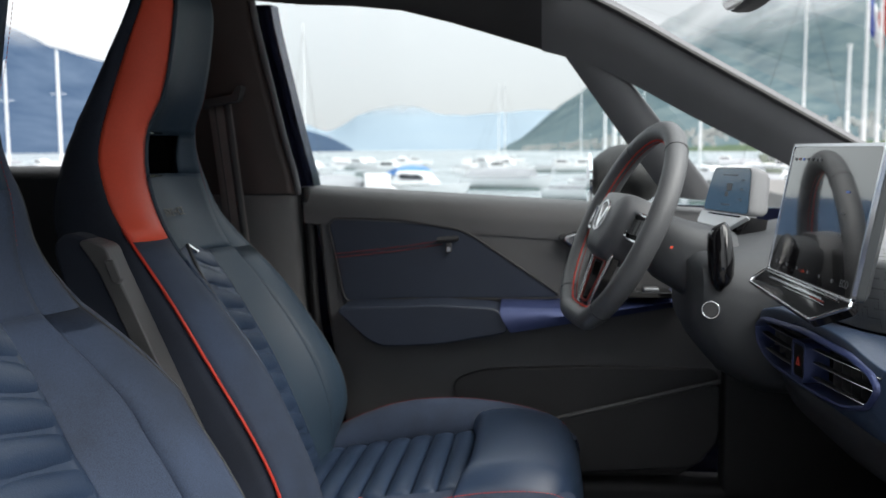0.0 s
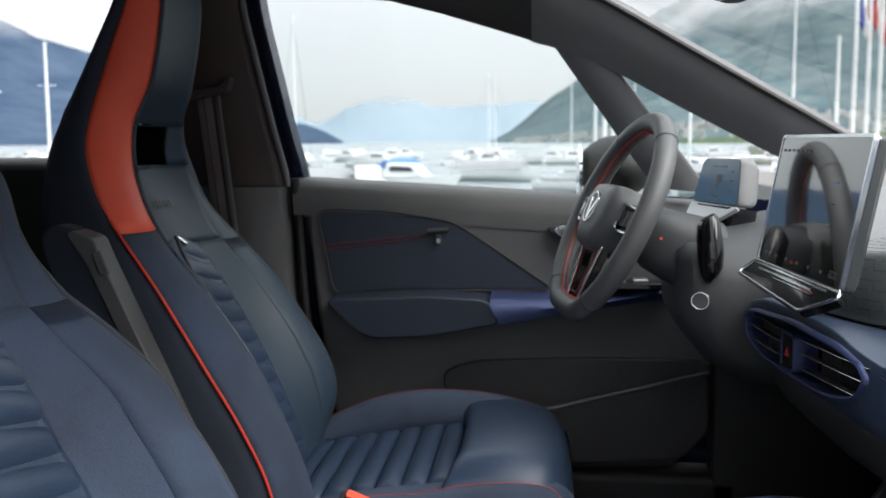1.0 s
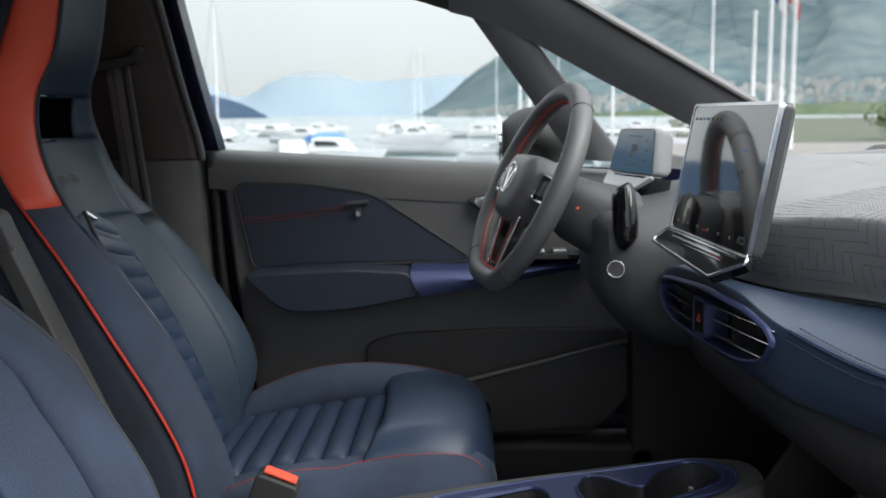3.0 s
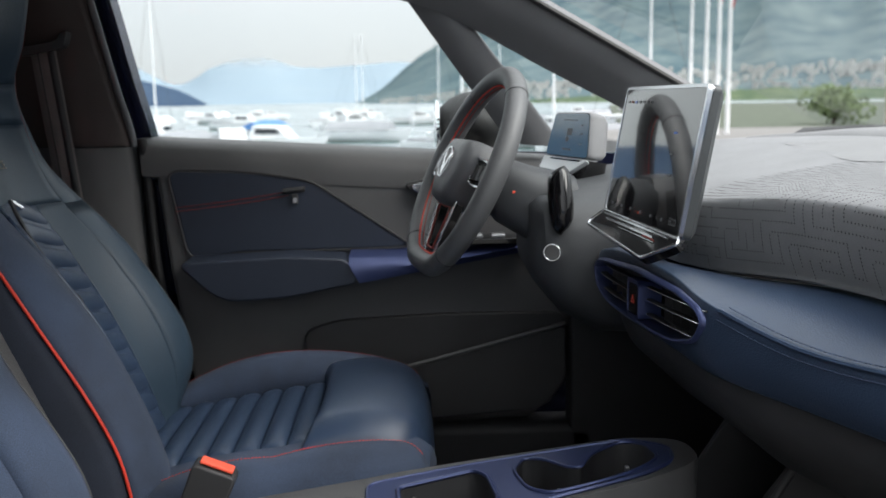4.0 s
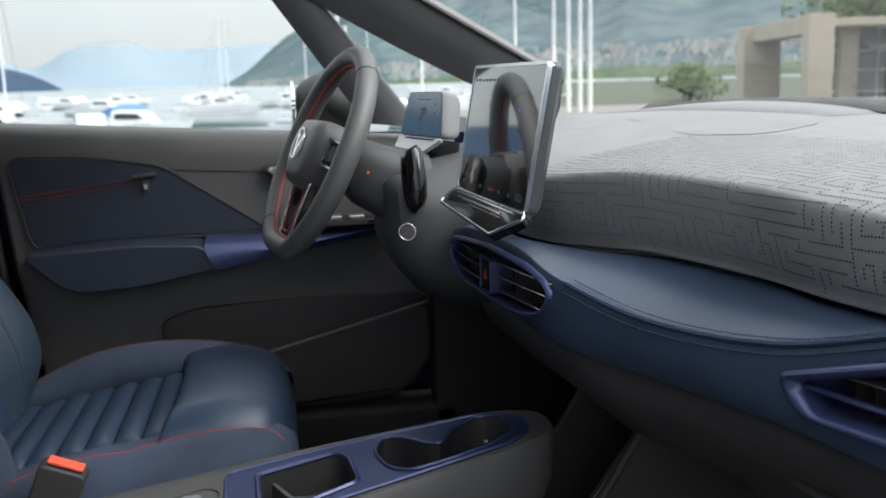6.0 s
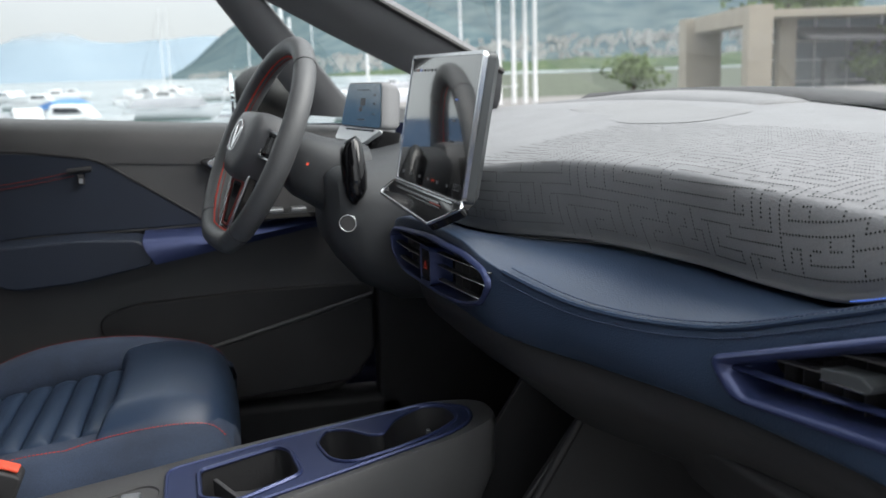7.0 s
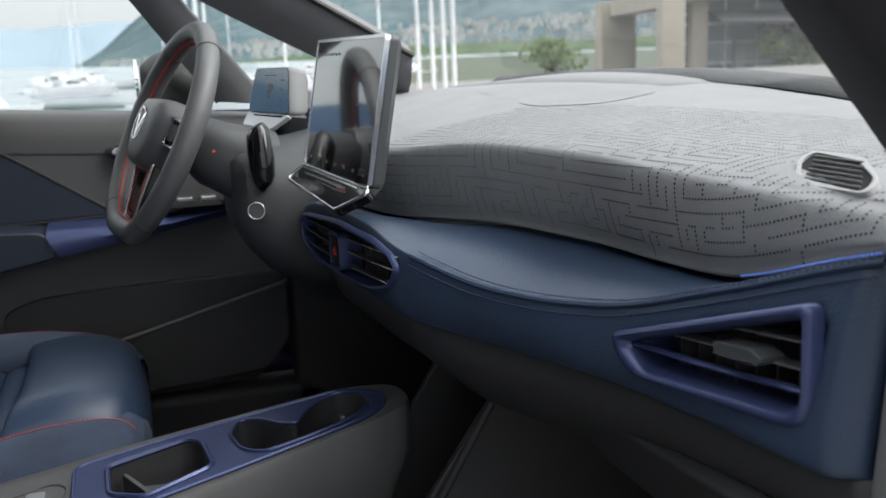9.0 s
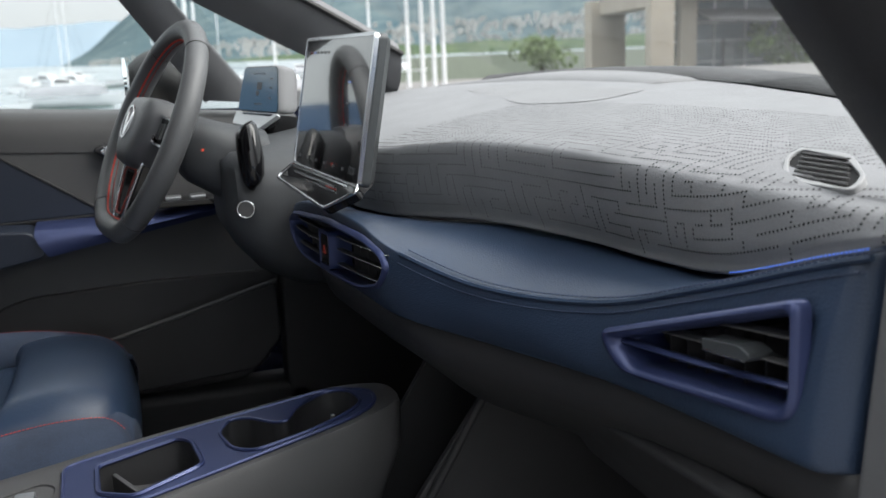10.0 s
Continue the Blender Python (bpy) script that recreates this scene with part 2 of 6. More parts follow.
def stitches(line, every=0.006, length=0.0038, r=0.0006):
    """Short threads along a line."""
    p = np.array(line, float)
    seg = np.linalg.norm(np.diff(p, axis=0), axis=1)
    s = np.r_[0, np.cumsum(seg)]
    g = Geo()
    for a in np.arange(0, s[-1] - length, every):
        e = [np.array([np.interp(q, s, p[:, k]) for k in range(3)]) for q in (a, a + length)]
        g.tube([e[0], e[1]], r, 4)
    return g


# ---------------------------------------------------------------- outdoors
M_WATER = mat("lake_water", (0.24, 0.28, 0.30), 0.28, var=0.15, scale=0.05, grain=0.3, grain_scale=1.5, bump_dist=0.1, weave=True)
M_PAVING = mat("quay_paving", (0.17, 0.165, 0.16), 0.85, var=0.15, scale=1.5, grain=0.4, grain_scale=60, bump_dist=0.004)


def mountain_mat(name, low, high, scale, cloud=(300, 600)):
    m = bpy.data.materials.new(name)
    m.use_nodes = True
    nt = m.node_tree
    b = nt.nodes["Principled BSDF"]
    b.inputs["Roughness"].default_value = 1.0
    b.inputs["Specular IOR Level"].default_value = 0.0
    co = nt.nodes.new("ShaderNodeTexCoord")
    n1 = nt.nodes.new("ShaderNodeTexNoise")
    n1.inputs["Scale"].default_value = scale
    n1.inputs["Detail"].default_value = 9
    n1.inputs["Roughness"].default_value = 0.65
    r = nt.nodes.new("ShaderNodeValToRGB")
    r.color_ramp.elements[0].position, r.color_ramp.elements[1].position = 0.35, 0.66
    r.color_ramp.elements[0].color, r.color_ramp.elements[1].color = (*low, 1), (*high, 1)
    nt.links.new(co.outputs["Object"], n1.inputs["Vector"])
    nt.links.new(n1.outputs["Fac"], r.inputs["Fac"])
    nt.links.new(r.outputs["Color"], b.inputs["Base Color"])
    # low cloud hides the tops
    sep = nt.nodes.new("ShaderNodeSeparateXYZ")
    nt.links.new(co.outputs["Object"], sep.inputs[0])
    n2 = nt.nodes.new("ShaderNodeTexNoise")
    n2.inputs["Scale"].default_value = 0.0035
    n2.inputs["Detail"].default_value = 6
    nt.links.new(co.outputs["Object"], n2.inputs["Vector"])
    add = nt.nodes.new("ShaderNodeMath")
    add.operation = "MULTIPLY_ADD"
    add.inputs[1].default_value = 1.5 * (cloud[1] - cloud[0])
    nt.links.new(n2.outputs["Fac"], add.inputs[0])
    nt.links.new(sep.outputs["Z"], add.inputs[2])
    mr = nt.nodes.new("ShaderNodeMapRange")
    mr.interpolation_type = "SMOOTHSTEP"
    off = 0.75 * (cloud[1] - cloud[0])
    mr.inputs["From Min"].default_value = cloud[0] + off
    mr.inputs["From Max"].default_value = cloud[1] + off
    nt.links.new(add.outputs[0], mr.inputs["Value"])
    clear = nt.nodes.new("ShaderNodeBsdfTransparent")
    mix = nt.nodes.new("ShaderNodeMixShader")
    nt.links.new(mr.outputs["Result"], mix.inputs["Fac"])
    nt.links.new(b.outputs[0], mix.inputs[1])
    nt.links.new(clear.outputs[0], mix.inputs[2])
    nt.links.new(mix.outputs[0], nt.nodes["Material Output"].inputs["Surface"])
    return m


# far range: the pale blue of distance haze is mixed into its base colour
M_FAR = mountain_mat("haze_tinted_range", (0.24, 0.30, 0.355), (0.265, 0.325, 0.375), 0.004, (130, 250))
# slope and ridge: woodland green shifted to blue-grey, as painted-in haze
M_NEAR = mountain_mat("haze_tinted_slope", (0.062, 0.098, 0.115), (0.130, 0.168, 0.172), 0.016, (230, 430))
M_DARKHILL = mountain_mat("haze_tinted_ridge", (0.040, 0.065, 0.110), (0.07, 0.10, 0.15), 0.01, (230, 350))


def ridge(name, dist, knots, material, label, jag=0.06, deep=0.5, az_step=0.25):
    """A mountainside round the middle: its height in degrees for each bearing in degrees (0 is +y, 90 is +x)."""
    f = table(knots)
    g = Geo()
    rows = []
    az = np.arange(knots[0][0], knots[-1][0] + 1e-6, az_step)
    for j in range(15):
        u = j / 14
        row = []
        for a in az:
            e = max(0.02, float(f(a)[0]))
            h = dist * math.tan(radians(e))
            w = 1 + jag * (noise.fractal(Vector((a * 0.35, 3.0, dist * 0.001)), 1.0, 2.0, 5) + 0.2 * noise.noise(Vector((a * 1.7, u * 4, 1))) * u)
            d = dist * (1 - deep * (1 - u) ** 1.3) * (1 + 0.02 * deep * noise.noise(Vector((a * 0.5, u * 3, 7))))
            row.append((d * math.sin(radians(a)), d * math.cos(radians(a)), -3 + h * w * u**1.15 * (1 - deep * (1 - u) ** 1.3 if u < 1 else 1)))
        rows.append(row)
    g.grid(rows)
    return tagged(part(name, g, material, label=label), category="mountain", kind="structure")


ridge("backdrop_range", 4200, [(-60, 2.0), (-30, 2.4), (-16, 2.2), (-13, 1.2), (-11, 2.2), (-8.5, 2.7), (-6, 2.1), (-3, 2.2), (0, 2.4), (4, 2.0), (12, 1.0)], M_FAR, "mountain range beyond the lake with pale blue haze in its colour", jag=0.08, deep=0.4)
ridge("backdrop_slope", 2600, [(-2.9, 0.05), (-1.5, 0.8), (0, 2.0), (2.4, 3.9), (4.7, 6.0), (9, 8.6), (14, 10.8), (20, 12.5), (30, 13.5), (45, 12.0), (60, 9.0), (90, 8), (140, 7)], M_NEAR, "steep green wooded mountainside above the lake, haze tinted into its colour", jag=0.05, deep=0.55)
ridge("backdrop_ridge", 2400, [(-180, 6), (-120, 7), (-80, 8.0), (-45, 8.4), (-33, 7.6), (-27, 5.6), (-22, 4.0), (-17, 2.0), (-13, 0.9), (-11.5, 0.1)], M_DARKHILL, "wooded ridge under low cloud, blue haze put into its colour", jag=0.05, deep=0.4)
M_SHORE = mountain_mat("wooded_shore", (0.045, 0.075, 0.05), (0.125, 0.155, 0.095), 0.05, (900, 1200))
ridge("backdrop_shore", 900, [(4, 0.05), (9, 0.35), (14, 0.55), (20, 0.75), (26, 0.7), (40, 0.8), (60, 0.8), (90, 0.6)], M_SHORE, "low green wooded shore beyond the harbour", jag=0.25, deep=0.15)
ridge("backdrop_hills", 2500, [(140, 7), (160, 8), (180, 6)], M_DARKHILL, "wooded hills behind the quay, blue haze put into their colour", jag=0.05, deep=0.4)

water = part("water", Geo().grid([[(4800 * math.cos(a) * r, 4800 * math.sin(a) * r, -1.62) for a in np.linspace(0, 2 * math.pi, 96, endpoint=False)] for r in (0.001, 0.01, 0.05, 0.3, 1)], loop=True), M_WATER, label="pale still lake water in the harbour", kind="structure")
ground = part("ground", Geo().prism([(-60, -60, -0.02), (70, -60, -0.02), (70, 36, -0.02), (6, 36, -0.02), (6, 12, -0.02), (-60, 12, -0.02)], (0, 0, -2.5)), M_PAVING, label="grey paved quay under the car", kind="structure", smooth=False)

# added wall, never in view: blocks low daylight from the rear passenger side
M_PLASTER = mat("grey_blocker_plaster", (0.16, 0.155, 0.145), 0.9, var=0.15, scale=0.6, grain=0.4, grain_scale=40, bump_dist=0.01)
part("wall_light_block", Geo().box((-30, -6.0, -0.02), (-2.5, -5.6, 8.0)), M_PLASTER, label="plain plastered wall added out of view to block side light", kind="structure", smooth=False)

# ---------------------------------------------------------------- body shell of the car
FLOOR_Z = 0.36
part("floor", Geo().box((-1.6, -0.72, FLOOR_Z - 0.06), (1.0, 0.74, FLOOR_Z)), M_CARPET, label="black carpeted car floor", kind="structure", smooth=False)
g = Geo()
rows = []
for x in np.linspace(-1.75, 0.03, 14):
    zc = 1.545 - 0.10 * ((x + 0.55) / 0.9) ** 2 * (1 if x > -0.55 else -0.7)
    rows.append([(x, y, zc - 0.055 * (abs(y) / 0.6) ** 3) for y in np.linspace(-0.6, 0.6, 13)])
g.grid(rows)
part("ceiling", g, M_HEADLINER, label="black cloth headliner", kind="structure", solid=0.03, offset=1)

# header strip out of view, added to shade the face of the padded top
rows = []
for y in np.linspace(-0.60, 0.52, 15):
    out = 0.11 * (1 - (abs(y + 0.04) / 0.60) ** 4) + 0.02
    rows.append([(x, y, 1.485 - 0.055 * (abs(y) / 0.6) ** 3 - 0.20 * max(0, x) ** 1.2) for x in np.linspace(-0.01, out, 6)])
part("trim_header_shade", Geo().grid(rows), M_HEADLINER, label="black cloth header added out of view to shade the dashboard", kind="structure", solid=0.02)

# roof rail running down into the front pillar
rail = table([(-1.7, 1.64, 1.60, 0.60, 0.70), (-0.9, 1.56, 1.525, 0.60, 0.70), (-0.55, 1.51, 1.47, 0.60, 0.70), (-0.3, 1.505, 1.452, 0.60, 0.70), (-0.14, 1.49, 1.41, 0.60, 0.695), (0.0, 1.475, 1.365, 0.605, 0.69), (0.1, 1.437, 1.335, 0.61, 0.685), (0.3, 1.325, 1.228, 0.62, 0.685), (0.5, 1.213, 1.125, 0.63, 0.69), (0.62, 1.145, 1.06, 0.64, 0.695)])


def pillar_rows(xs, side, table_of):
    rows = []
    for x in xs:
        zu, zl, yu, yl = table_of(x)
        o = [(yu, zu), (yu + 0.004, zu - 0.012), (0.5 * (yu + yl) - 0.012, 0.5 * (zu + zl)), (yl - 0.004, zl + 0.012), (yl + 0.004, zl), (yl + 0.03, zl + 0.004), (yl + 0.02, zu), (yu + 0.03, zu + 0.03), (yu, zu + 0.012)]
        rows.append([(x, side * y, z) for y, z in o])
    return rows


part("pillar_front_left", Geo().grid(pillar_rows(np.linspace(-0.005, 0.62, 14), 1, rail), loop=True, caps=True), M_PILLAR, label="grey grained windscreen pillar trim", kind="structure")
part("trim_roof_rail_left", Geo().grid(pillar_rows(np.linspace(-1.7, 0.02, 18), 1, lambda x: rail(x) + np.array((-0.002, 0.002, 0.003, 0.003))), loop=True, caps=True), M_HEADLINER, label="black cloth roof rail trim above the side window", kind="structure")
# black seal along the windscreen edge of the pillar
seal = [(x, rail(x)[2] - 0.006, rail(x)[0] + 0.008) for x in np.linspace(0.02, 0.62, 12)]
part("trim_windscreen_seal", Geo().tube(seal, 0.006, 6), M_RUBBER, label="black rubber windscreen seal", kind="structure")
# slim pillar in front of the quarter window
quarter = []
for u in np.linspace(0, 1, 9):
    a = np.array((0.040, 0.715, 1.358)) * (1 - u) + np.array((0.245, 0.745, 1.075)) * u
    b = np.array((0.150, 0.700, 1.325)) * (1 - u) + np.array((0.345, 0.725, 1.075)) * u
    m_ = 0.5 * (a + b) + np.array((0, -0.018, 0))
    quarter.append([a, a + (0.006, -0.008, 0.004), m_, b + (-0.006, -0.006, -0.002), b, b + (0.0, 0.035, 0.01), a + (0.01, 0.04, 0.01)])
part("pillar_quarter_left", Geo().grid(quarter, loop=True, caps=True), M_PILLAR, label="grey slim pillar beside the quarter window", kind="structure")

# centre pillar with the belt
bp_front = table([(0.40, -0.470), (0.56, -0.455), (0.83, -0.497), (1.09, -0.512), (1.20, -0.535), (1.31, -0.556), (1.44, -0.580), (1.50, -0.585)])


def b_pillar(z0, z1, inset):
    rows = []
    for z in np.linspace(z0, z1, 12):
        xf = float(bp_front(z)[0])
        y = 0.735 - max(0, z - 1.05) * 0.16 + inset
        rows.append([(xf, y + 0.03, z), (xf - 0.004, y + 0.004, z), (xf - 0.014, y - 0.008, z), (xf - 0.10, y - 0.018, z), (xf - 0.20, y - 0.008, z), (xf - 0.212, y + 0.01, z), (xf - 0.212, y + 0.04, z)])
    return Geo().grid(rows, loop=True, caps=True)


part("pillar_centre_lower", b_pillar(0.40, 1.083, 0.0), M_DOOR, label="dark grey lower centre pillar trim", kind="structure")
# added black backing, so that no daylight leaks through the trim gaps
part("pillar_centre_backing", b_pillar(0.40, 1.50, 0.014), M_BLACK, label="black backing added behind the centre pillar trim to stop light", kind="structure")
part("pillar_centre_upper", b_pillar(1.087, 1.50, 0.0), M_BROWN, label="brown-black upper centre pillar trim", kind="structure")

belt = thing("seat_belt", (-0.64, 0.70, 1.27), "dark grey seat belt webbing hanging on the centre pillar", "seat belt")
g = Geo()
rows = []
for u in np.linspace(0, 1, 14):
    x = -0.648 + 0.045 * u - 0.638 * 0
    z = 1.272 - 0.62 * u
    y = 0.668 + 0.055 * min(1, u * 1.3)
    rows.append([(x - 0.024 + 0.64, y - 0.7, z - 1.27), (x - 0.008 + 0.64, y - 0.703, z - 1.27), (x + 0.008 + 0.64, y - 0.703, z - 1.27), (x + 0.024 + 0.64, y - 0.7, z - 1.27)])
part("webbing", g.grid(rows), M_BELT, belt, solid=0.0015)
part("edge_stripe", Geo().grid([[(p[0], p[1] - 0.0012, p[2]) for p in (np.array(r[1]) * 0.8 + np.array(r[0]) * 0.2, np.array(r[1]))] for r in rows]), M_BLACK, belt, solid=0.0004)
part("edge_stripe", Geo().grid([[(p[0], p[1] - 0.0012, p[2]) for p in (np.array(r[2]), np.array(r[2]) * 0.2 + np.array(r[3]) * 0.8)] for r in rows]), M_BLACK, belt, solid=0.0004)
part("belt_guide", Geo().prism(rounded([(-0.042, -0.05, -0.012), (0.036, -0.05, 0.004), (0.045, -0.05, 0.035), (0.03, -0.05, 0.03), (0.025, -0.05, 0.016), (-0.042, -0.05, 0.006)], 0.006), (0, 0.03, 0)), M_BLACK, belt, bevel=0.002)

# shell behind: rear side, rear seat, rear hatch
part("wall_rear_side_left", Geo().box((-1.70, 0.72, 0.40), (-0.72, 0.80, 1.145)), M_BLACK, label="black rear door trim", kind="structure", bevel=0.03)
rear_seat = thing("rear_seat", (-1.35, 0, 0.4), "dark navy cloth rear bench seat", "seat")
part("cushion", Geo().box((-0.25, -0.62, 0.02), (0.28, 0.66, 0.22)), M_BLACKCLOTH, rear_seat, bevel=0.06, segs=5)
part("backrest", Geo().grid([[(-0.25 - 0.22 * u, y, 0.2 + 0.45 * u) for y in (-0.62, -0.2, 0.2, 0.66)] for u in (0, 0.5, 1)]), M_BLACKCLOTH, rear_seat, solid=0.12)
part("pillar_rear_left", Geo().grid([[(-1.45 - 0.1 * u + d, 0.72 - 0.1 * u, 1.05 + 0.55 * u) for d in (-0.35, 0.0)] for u in (0, 0.5, 1)]), M_HEADLINER, label="black rear pillar trim", kind="structure", solid=0.05)
# passenger-side shell, out of view: added to shut out sky light from that side
part("wall_rear_side_right", Geo().box((-1.85, -0.80, 0.40), (-0.55, -0.74, 1.06)), M_BLACK, label="black rear door trim added unseen on the passenger side to block light", kind="structure", bevel=0.03)
part("pillar_centre_right", Geo().prism([(-0.52, -0.76, 1.05), (-0.70, -0.76, 1.05), (-0.74, -0.66, 1.56), (-0.58, -0.66, 1.56)], (0, 0.04, 0)), M_HEADLINER, label="black centre pillar added unseen on the passenger side to block light", kind="structure")
part("trim_roof_rail_right", Geo().grid([[(x, -0.60, 1.545), (x, -0.66, 1.50), (x, -0.74, 1.49), (x, -0.74, 1.54), (x, -0.62, 1.58)] for x in (-1.8, -1.0, -0.3, 0.0)], loop=True, caps=True), M_HEADLINER, label="black roof rail added unseen above the open passenger door to block light", kind="structure")
part("pillar_rear_right", Geo().prism([(-1.35, -0.76, 1.05), (-1.85, -0.76, 1.05), (-1.85, -0.66, 1.6), (-1.5, -0.66, 1.6)], (0, 0.04, 0)), M_HEADLINER, label="black rear pillar added unseen on the passenger side to block light", kind="structure")
part("wall_rear", Geo().box((-1.95, -0.72, 0.4), (-1.85, 0.74, 1.02)), M_BLACK, label="black tailgate trim", kind="structure", smooth=False)


# unseen rear panes, tinted this dark to cut the daylight from behind
M_LIGHTCUT = glass_mat("light_cut_glass", (0.30, 0.32, 0.33))
for name_, outline_, deep_ in (("window_rear", [(-1.90, -0.70, 1.02), (-1.90, 0.72, 1.02), (-1.74, 0.58, 1.62), (-1.74, -0.58, 1.62)], (-0.004, 0, 0)), ("window_rear_right", [(-1.85, -0.78, 1.05), (-0.68, -0.78, 1.05), (-0.72, -0.70, 1.55), (-1.75, -0.70, 1.60)], (0, -0.004, 0))):
    part(name_, Geo().prism(outline_, deep_), M_LIGHTCUT, label="dark tinted rear glass added out of view to cut light", kind="structure", smooth=False)


# ---------------------------------------------------------------- driver's door
door = thing("driver_door", (0.0, 0.78, 0.45), "dark grey car door with navy inserts, closed", "car door")
D0 = np.array((0.0, 0.78, 0.45))


def dl(p):
    return tuple(np.array(p, float) - D0)


# upper ledge under the window: a long roll that widens to the front
rows = []
for x in np.linspace(-0.497, 0.42, 20):
    zt = 1.100 - 0.060 * (x + 0.497)
    yi = 0.735 - 0.02 * (x + 0.497)
    rows.append([dl((x, 0.83, zt + 0.002)), dl((x, 0.79, zt + 0.002)), dl((x, yi + 0.022, zt - 0.004)), dl((x, yi + 0.006, zt - 0.018)), dl((x, yi, zt - 0.045)), dl((x, yi + 0.002, zt - 0.075)), dl((x, 0.80, zt - 0.085)), dl((x, 0.83, zt - 0.085))])
part("window_ledge", Geo().grid(rows, loop=True, caps=True), M_DOOR, door)
# main trim panel
outline = [(-0.470, 0.740, 1.03), (-0.452, 0.742, 0.83), (-0.405, 0.742, 0.52), (-0.38, 0.742, 0.47), (0.28, 0.735, 0.505), (0.33, 0.733, 0.54), (0.355, 0.73, 0.62), (0.37, 0.73, 0.78), (0.40, 0.72, 1.03)]
part("trim_panel", Geo().prism([dl(p) for p in outline], (0, 0.07, 0)), M_DOOR, door, bevel=0.01)
part("outer_panel", Geo().prism([dl(p) for p in [(-0.62, 0.825, 1.085), (-0.62, 0.825, 0.40), (0.40, 0.825, 0.40), (0.55, 0.825, 1.05)]], (0, 0.02, 0)), M_PAINT, door, "dark blue painted outer skin")
# insert panel
ins = [(-0.449, 0.735, 1.037), (-0.30, 0.732, 1.033), (-0.161, 0.728, 1.012), (-0.06, 0.725, 0.945), (0.045, 0.722, 0.875), (-0.05, 0.724, 0.872), (-0.30, 0.73, 0.868), (-0.412, 0.734, 0.855), (-0.43, 0.735, 0.95)]
ins_r = rounded([dl(p) for p in ins], 0.03)
part("insert_panel", Geo().prism(ins_r, (0, 0.02, 0)), M_INSERT, door, "navy leather insert panel", bevel=0.006)
part("insert_edge", Geo().tube(ins_r, 0.0022, 6, closed=True), M_BLACK, door)
for dz in (0.0, 0.008):
    line = smooth_curve([dl((-0.432, 0.7325, 0.953 + dz)), dl((-0.30, 0.7295, 0.968 + dz)), dl((-0.205, 0.7275, 0.983 + dz))], 30)
    part("red_stitching", stitches(line, 0.005, 0.0035, 0.0008), M_DKRED, door)
tag = part("pull_tab", Geo().tube([dl((-0.215, 0.722, 0.992)), dl((-0.172, 0.720, 0.996))], 0.0055, 10), M_BLACK, door, "black fabric pull tab")
part("tag_ring", Geo().box(dl((-0.198, 0.718, 0.966)), dl((-0.186, 0.724, 0.986))), M_BLACK, tag, bevel=0.002)
part("tag_label", Geo().box(dl((-0.1955, 0.7165, 0.969)), dl((-0.1885, 0.718, 0.978))), M_SILVER, tag)
# armrest with blue lacquered grip
arm_out = [(-0.415, 0.0, 0.862), (-0.20, 0.0, 0.872), (-0.085, 0.0, 0.866), (-0.062, 0.0, 0.818), (-0.20, 0.0, 0.792), (-0.315, 0.0, 0.785), (-0.35, 0.0, 0.80)]
part("armrest_pad", Geo().prism(rounded([dl((x, 0.635, z)) for x, _, z in arm_out], 0.02), (0, 0.10, 0)), M_INSERT, door, "navy leather armrest pad", bevel=0.014, segs=4)
rows = []
for u in np.linspace(0, 1, 14):
    x = -0.083 + 0.36 * u
    zt = 0.868 + 0.030 * u - 0.012 * math.sin(u * 3.1)
    zb = 0.817 + 0.052 * u
    y = 0.628 + 0.045 * u
    rows.append([dl((x + 0.0, y + 0.09, zt + 0.004)), dl((x, y + 0.02, zt)), dl((x, y + 0.004, zt - 0.010)), dl((x + 0.006, y, 0.5 * (zt + zb))), dl((x + 0.020 * (1 - u), y + 0.01, zb)), dl((x + 0.02 * (1 - u), y + 0.09, zb))])
part("armrest_grip", Geo().grid(rows, loop=True, caps=True), M_BLUETRIM, door, "blue lacquered grip")
sw = part("window_switch_panel", Geo().box(dl((0.13, 0.655, 0.886)), dl((0.25, 0.71, 0.899))), M_GLOSSBLACK, door, bevel=0.003)
for i in range(2):
    part("switch", Geo().box(dl((0.15 + 0.045 * i, 0.662, 0.898)), dl((0.18 + 0.045 * i, 0.69, 0.906))), M_SILVER, sw, bevel=0.003)
# inner handle
hc = np.array((0.085, 0.713, 0.985))
eye_out = [(-0.062, 0, 0.016), (-0.02, 0, 0.028), (0.06, 0, 0.03), (0.085, 0, 0.0), (0.05, 0, -0.022), (-0.02, 0, -0.018)]
part("handle_recess", Geo().prism(rounded([dl(hc + p) for p in np.array(eye_out)], 0.018), (0, 0.02, 0)), M_BLACK, door, bevel=0.003)
part("door_handle", Geo().prism(rounded([dl(hc + np.array(p) * 0.78 + (-0.002, -0.010, 0.002)) for p in np.array(eye_out)], 0.014), (0, 0.012, 0)), M_CHROME, door, "chrome inner handle", bevel=0.004)
# lower door: pocket and speaker
pocket = [(-0.19, 0.0, 0.70), (-0.12, 0.0, 0.725), (0.10, 0.0, 0.735), (0.355, 0.0, 0.735), (0.355, 0.0, 0.60), (0.30, 0.0, 0.535), (0.0, 0.0, 0.515), (-0.15, 0.0, 0.56)]
part("pocket_recess", Geo().prism(rounded([dl((x, 0.722, z)) for x, _, z in pocket], 0.03), (0, 0.016, 0)), M_BLACK, door, bevel=0.005)
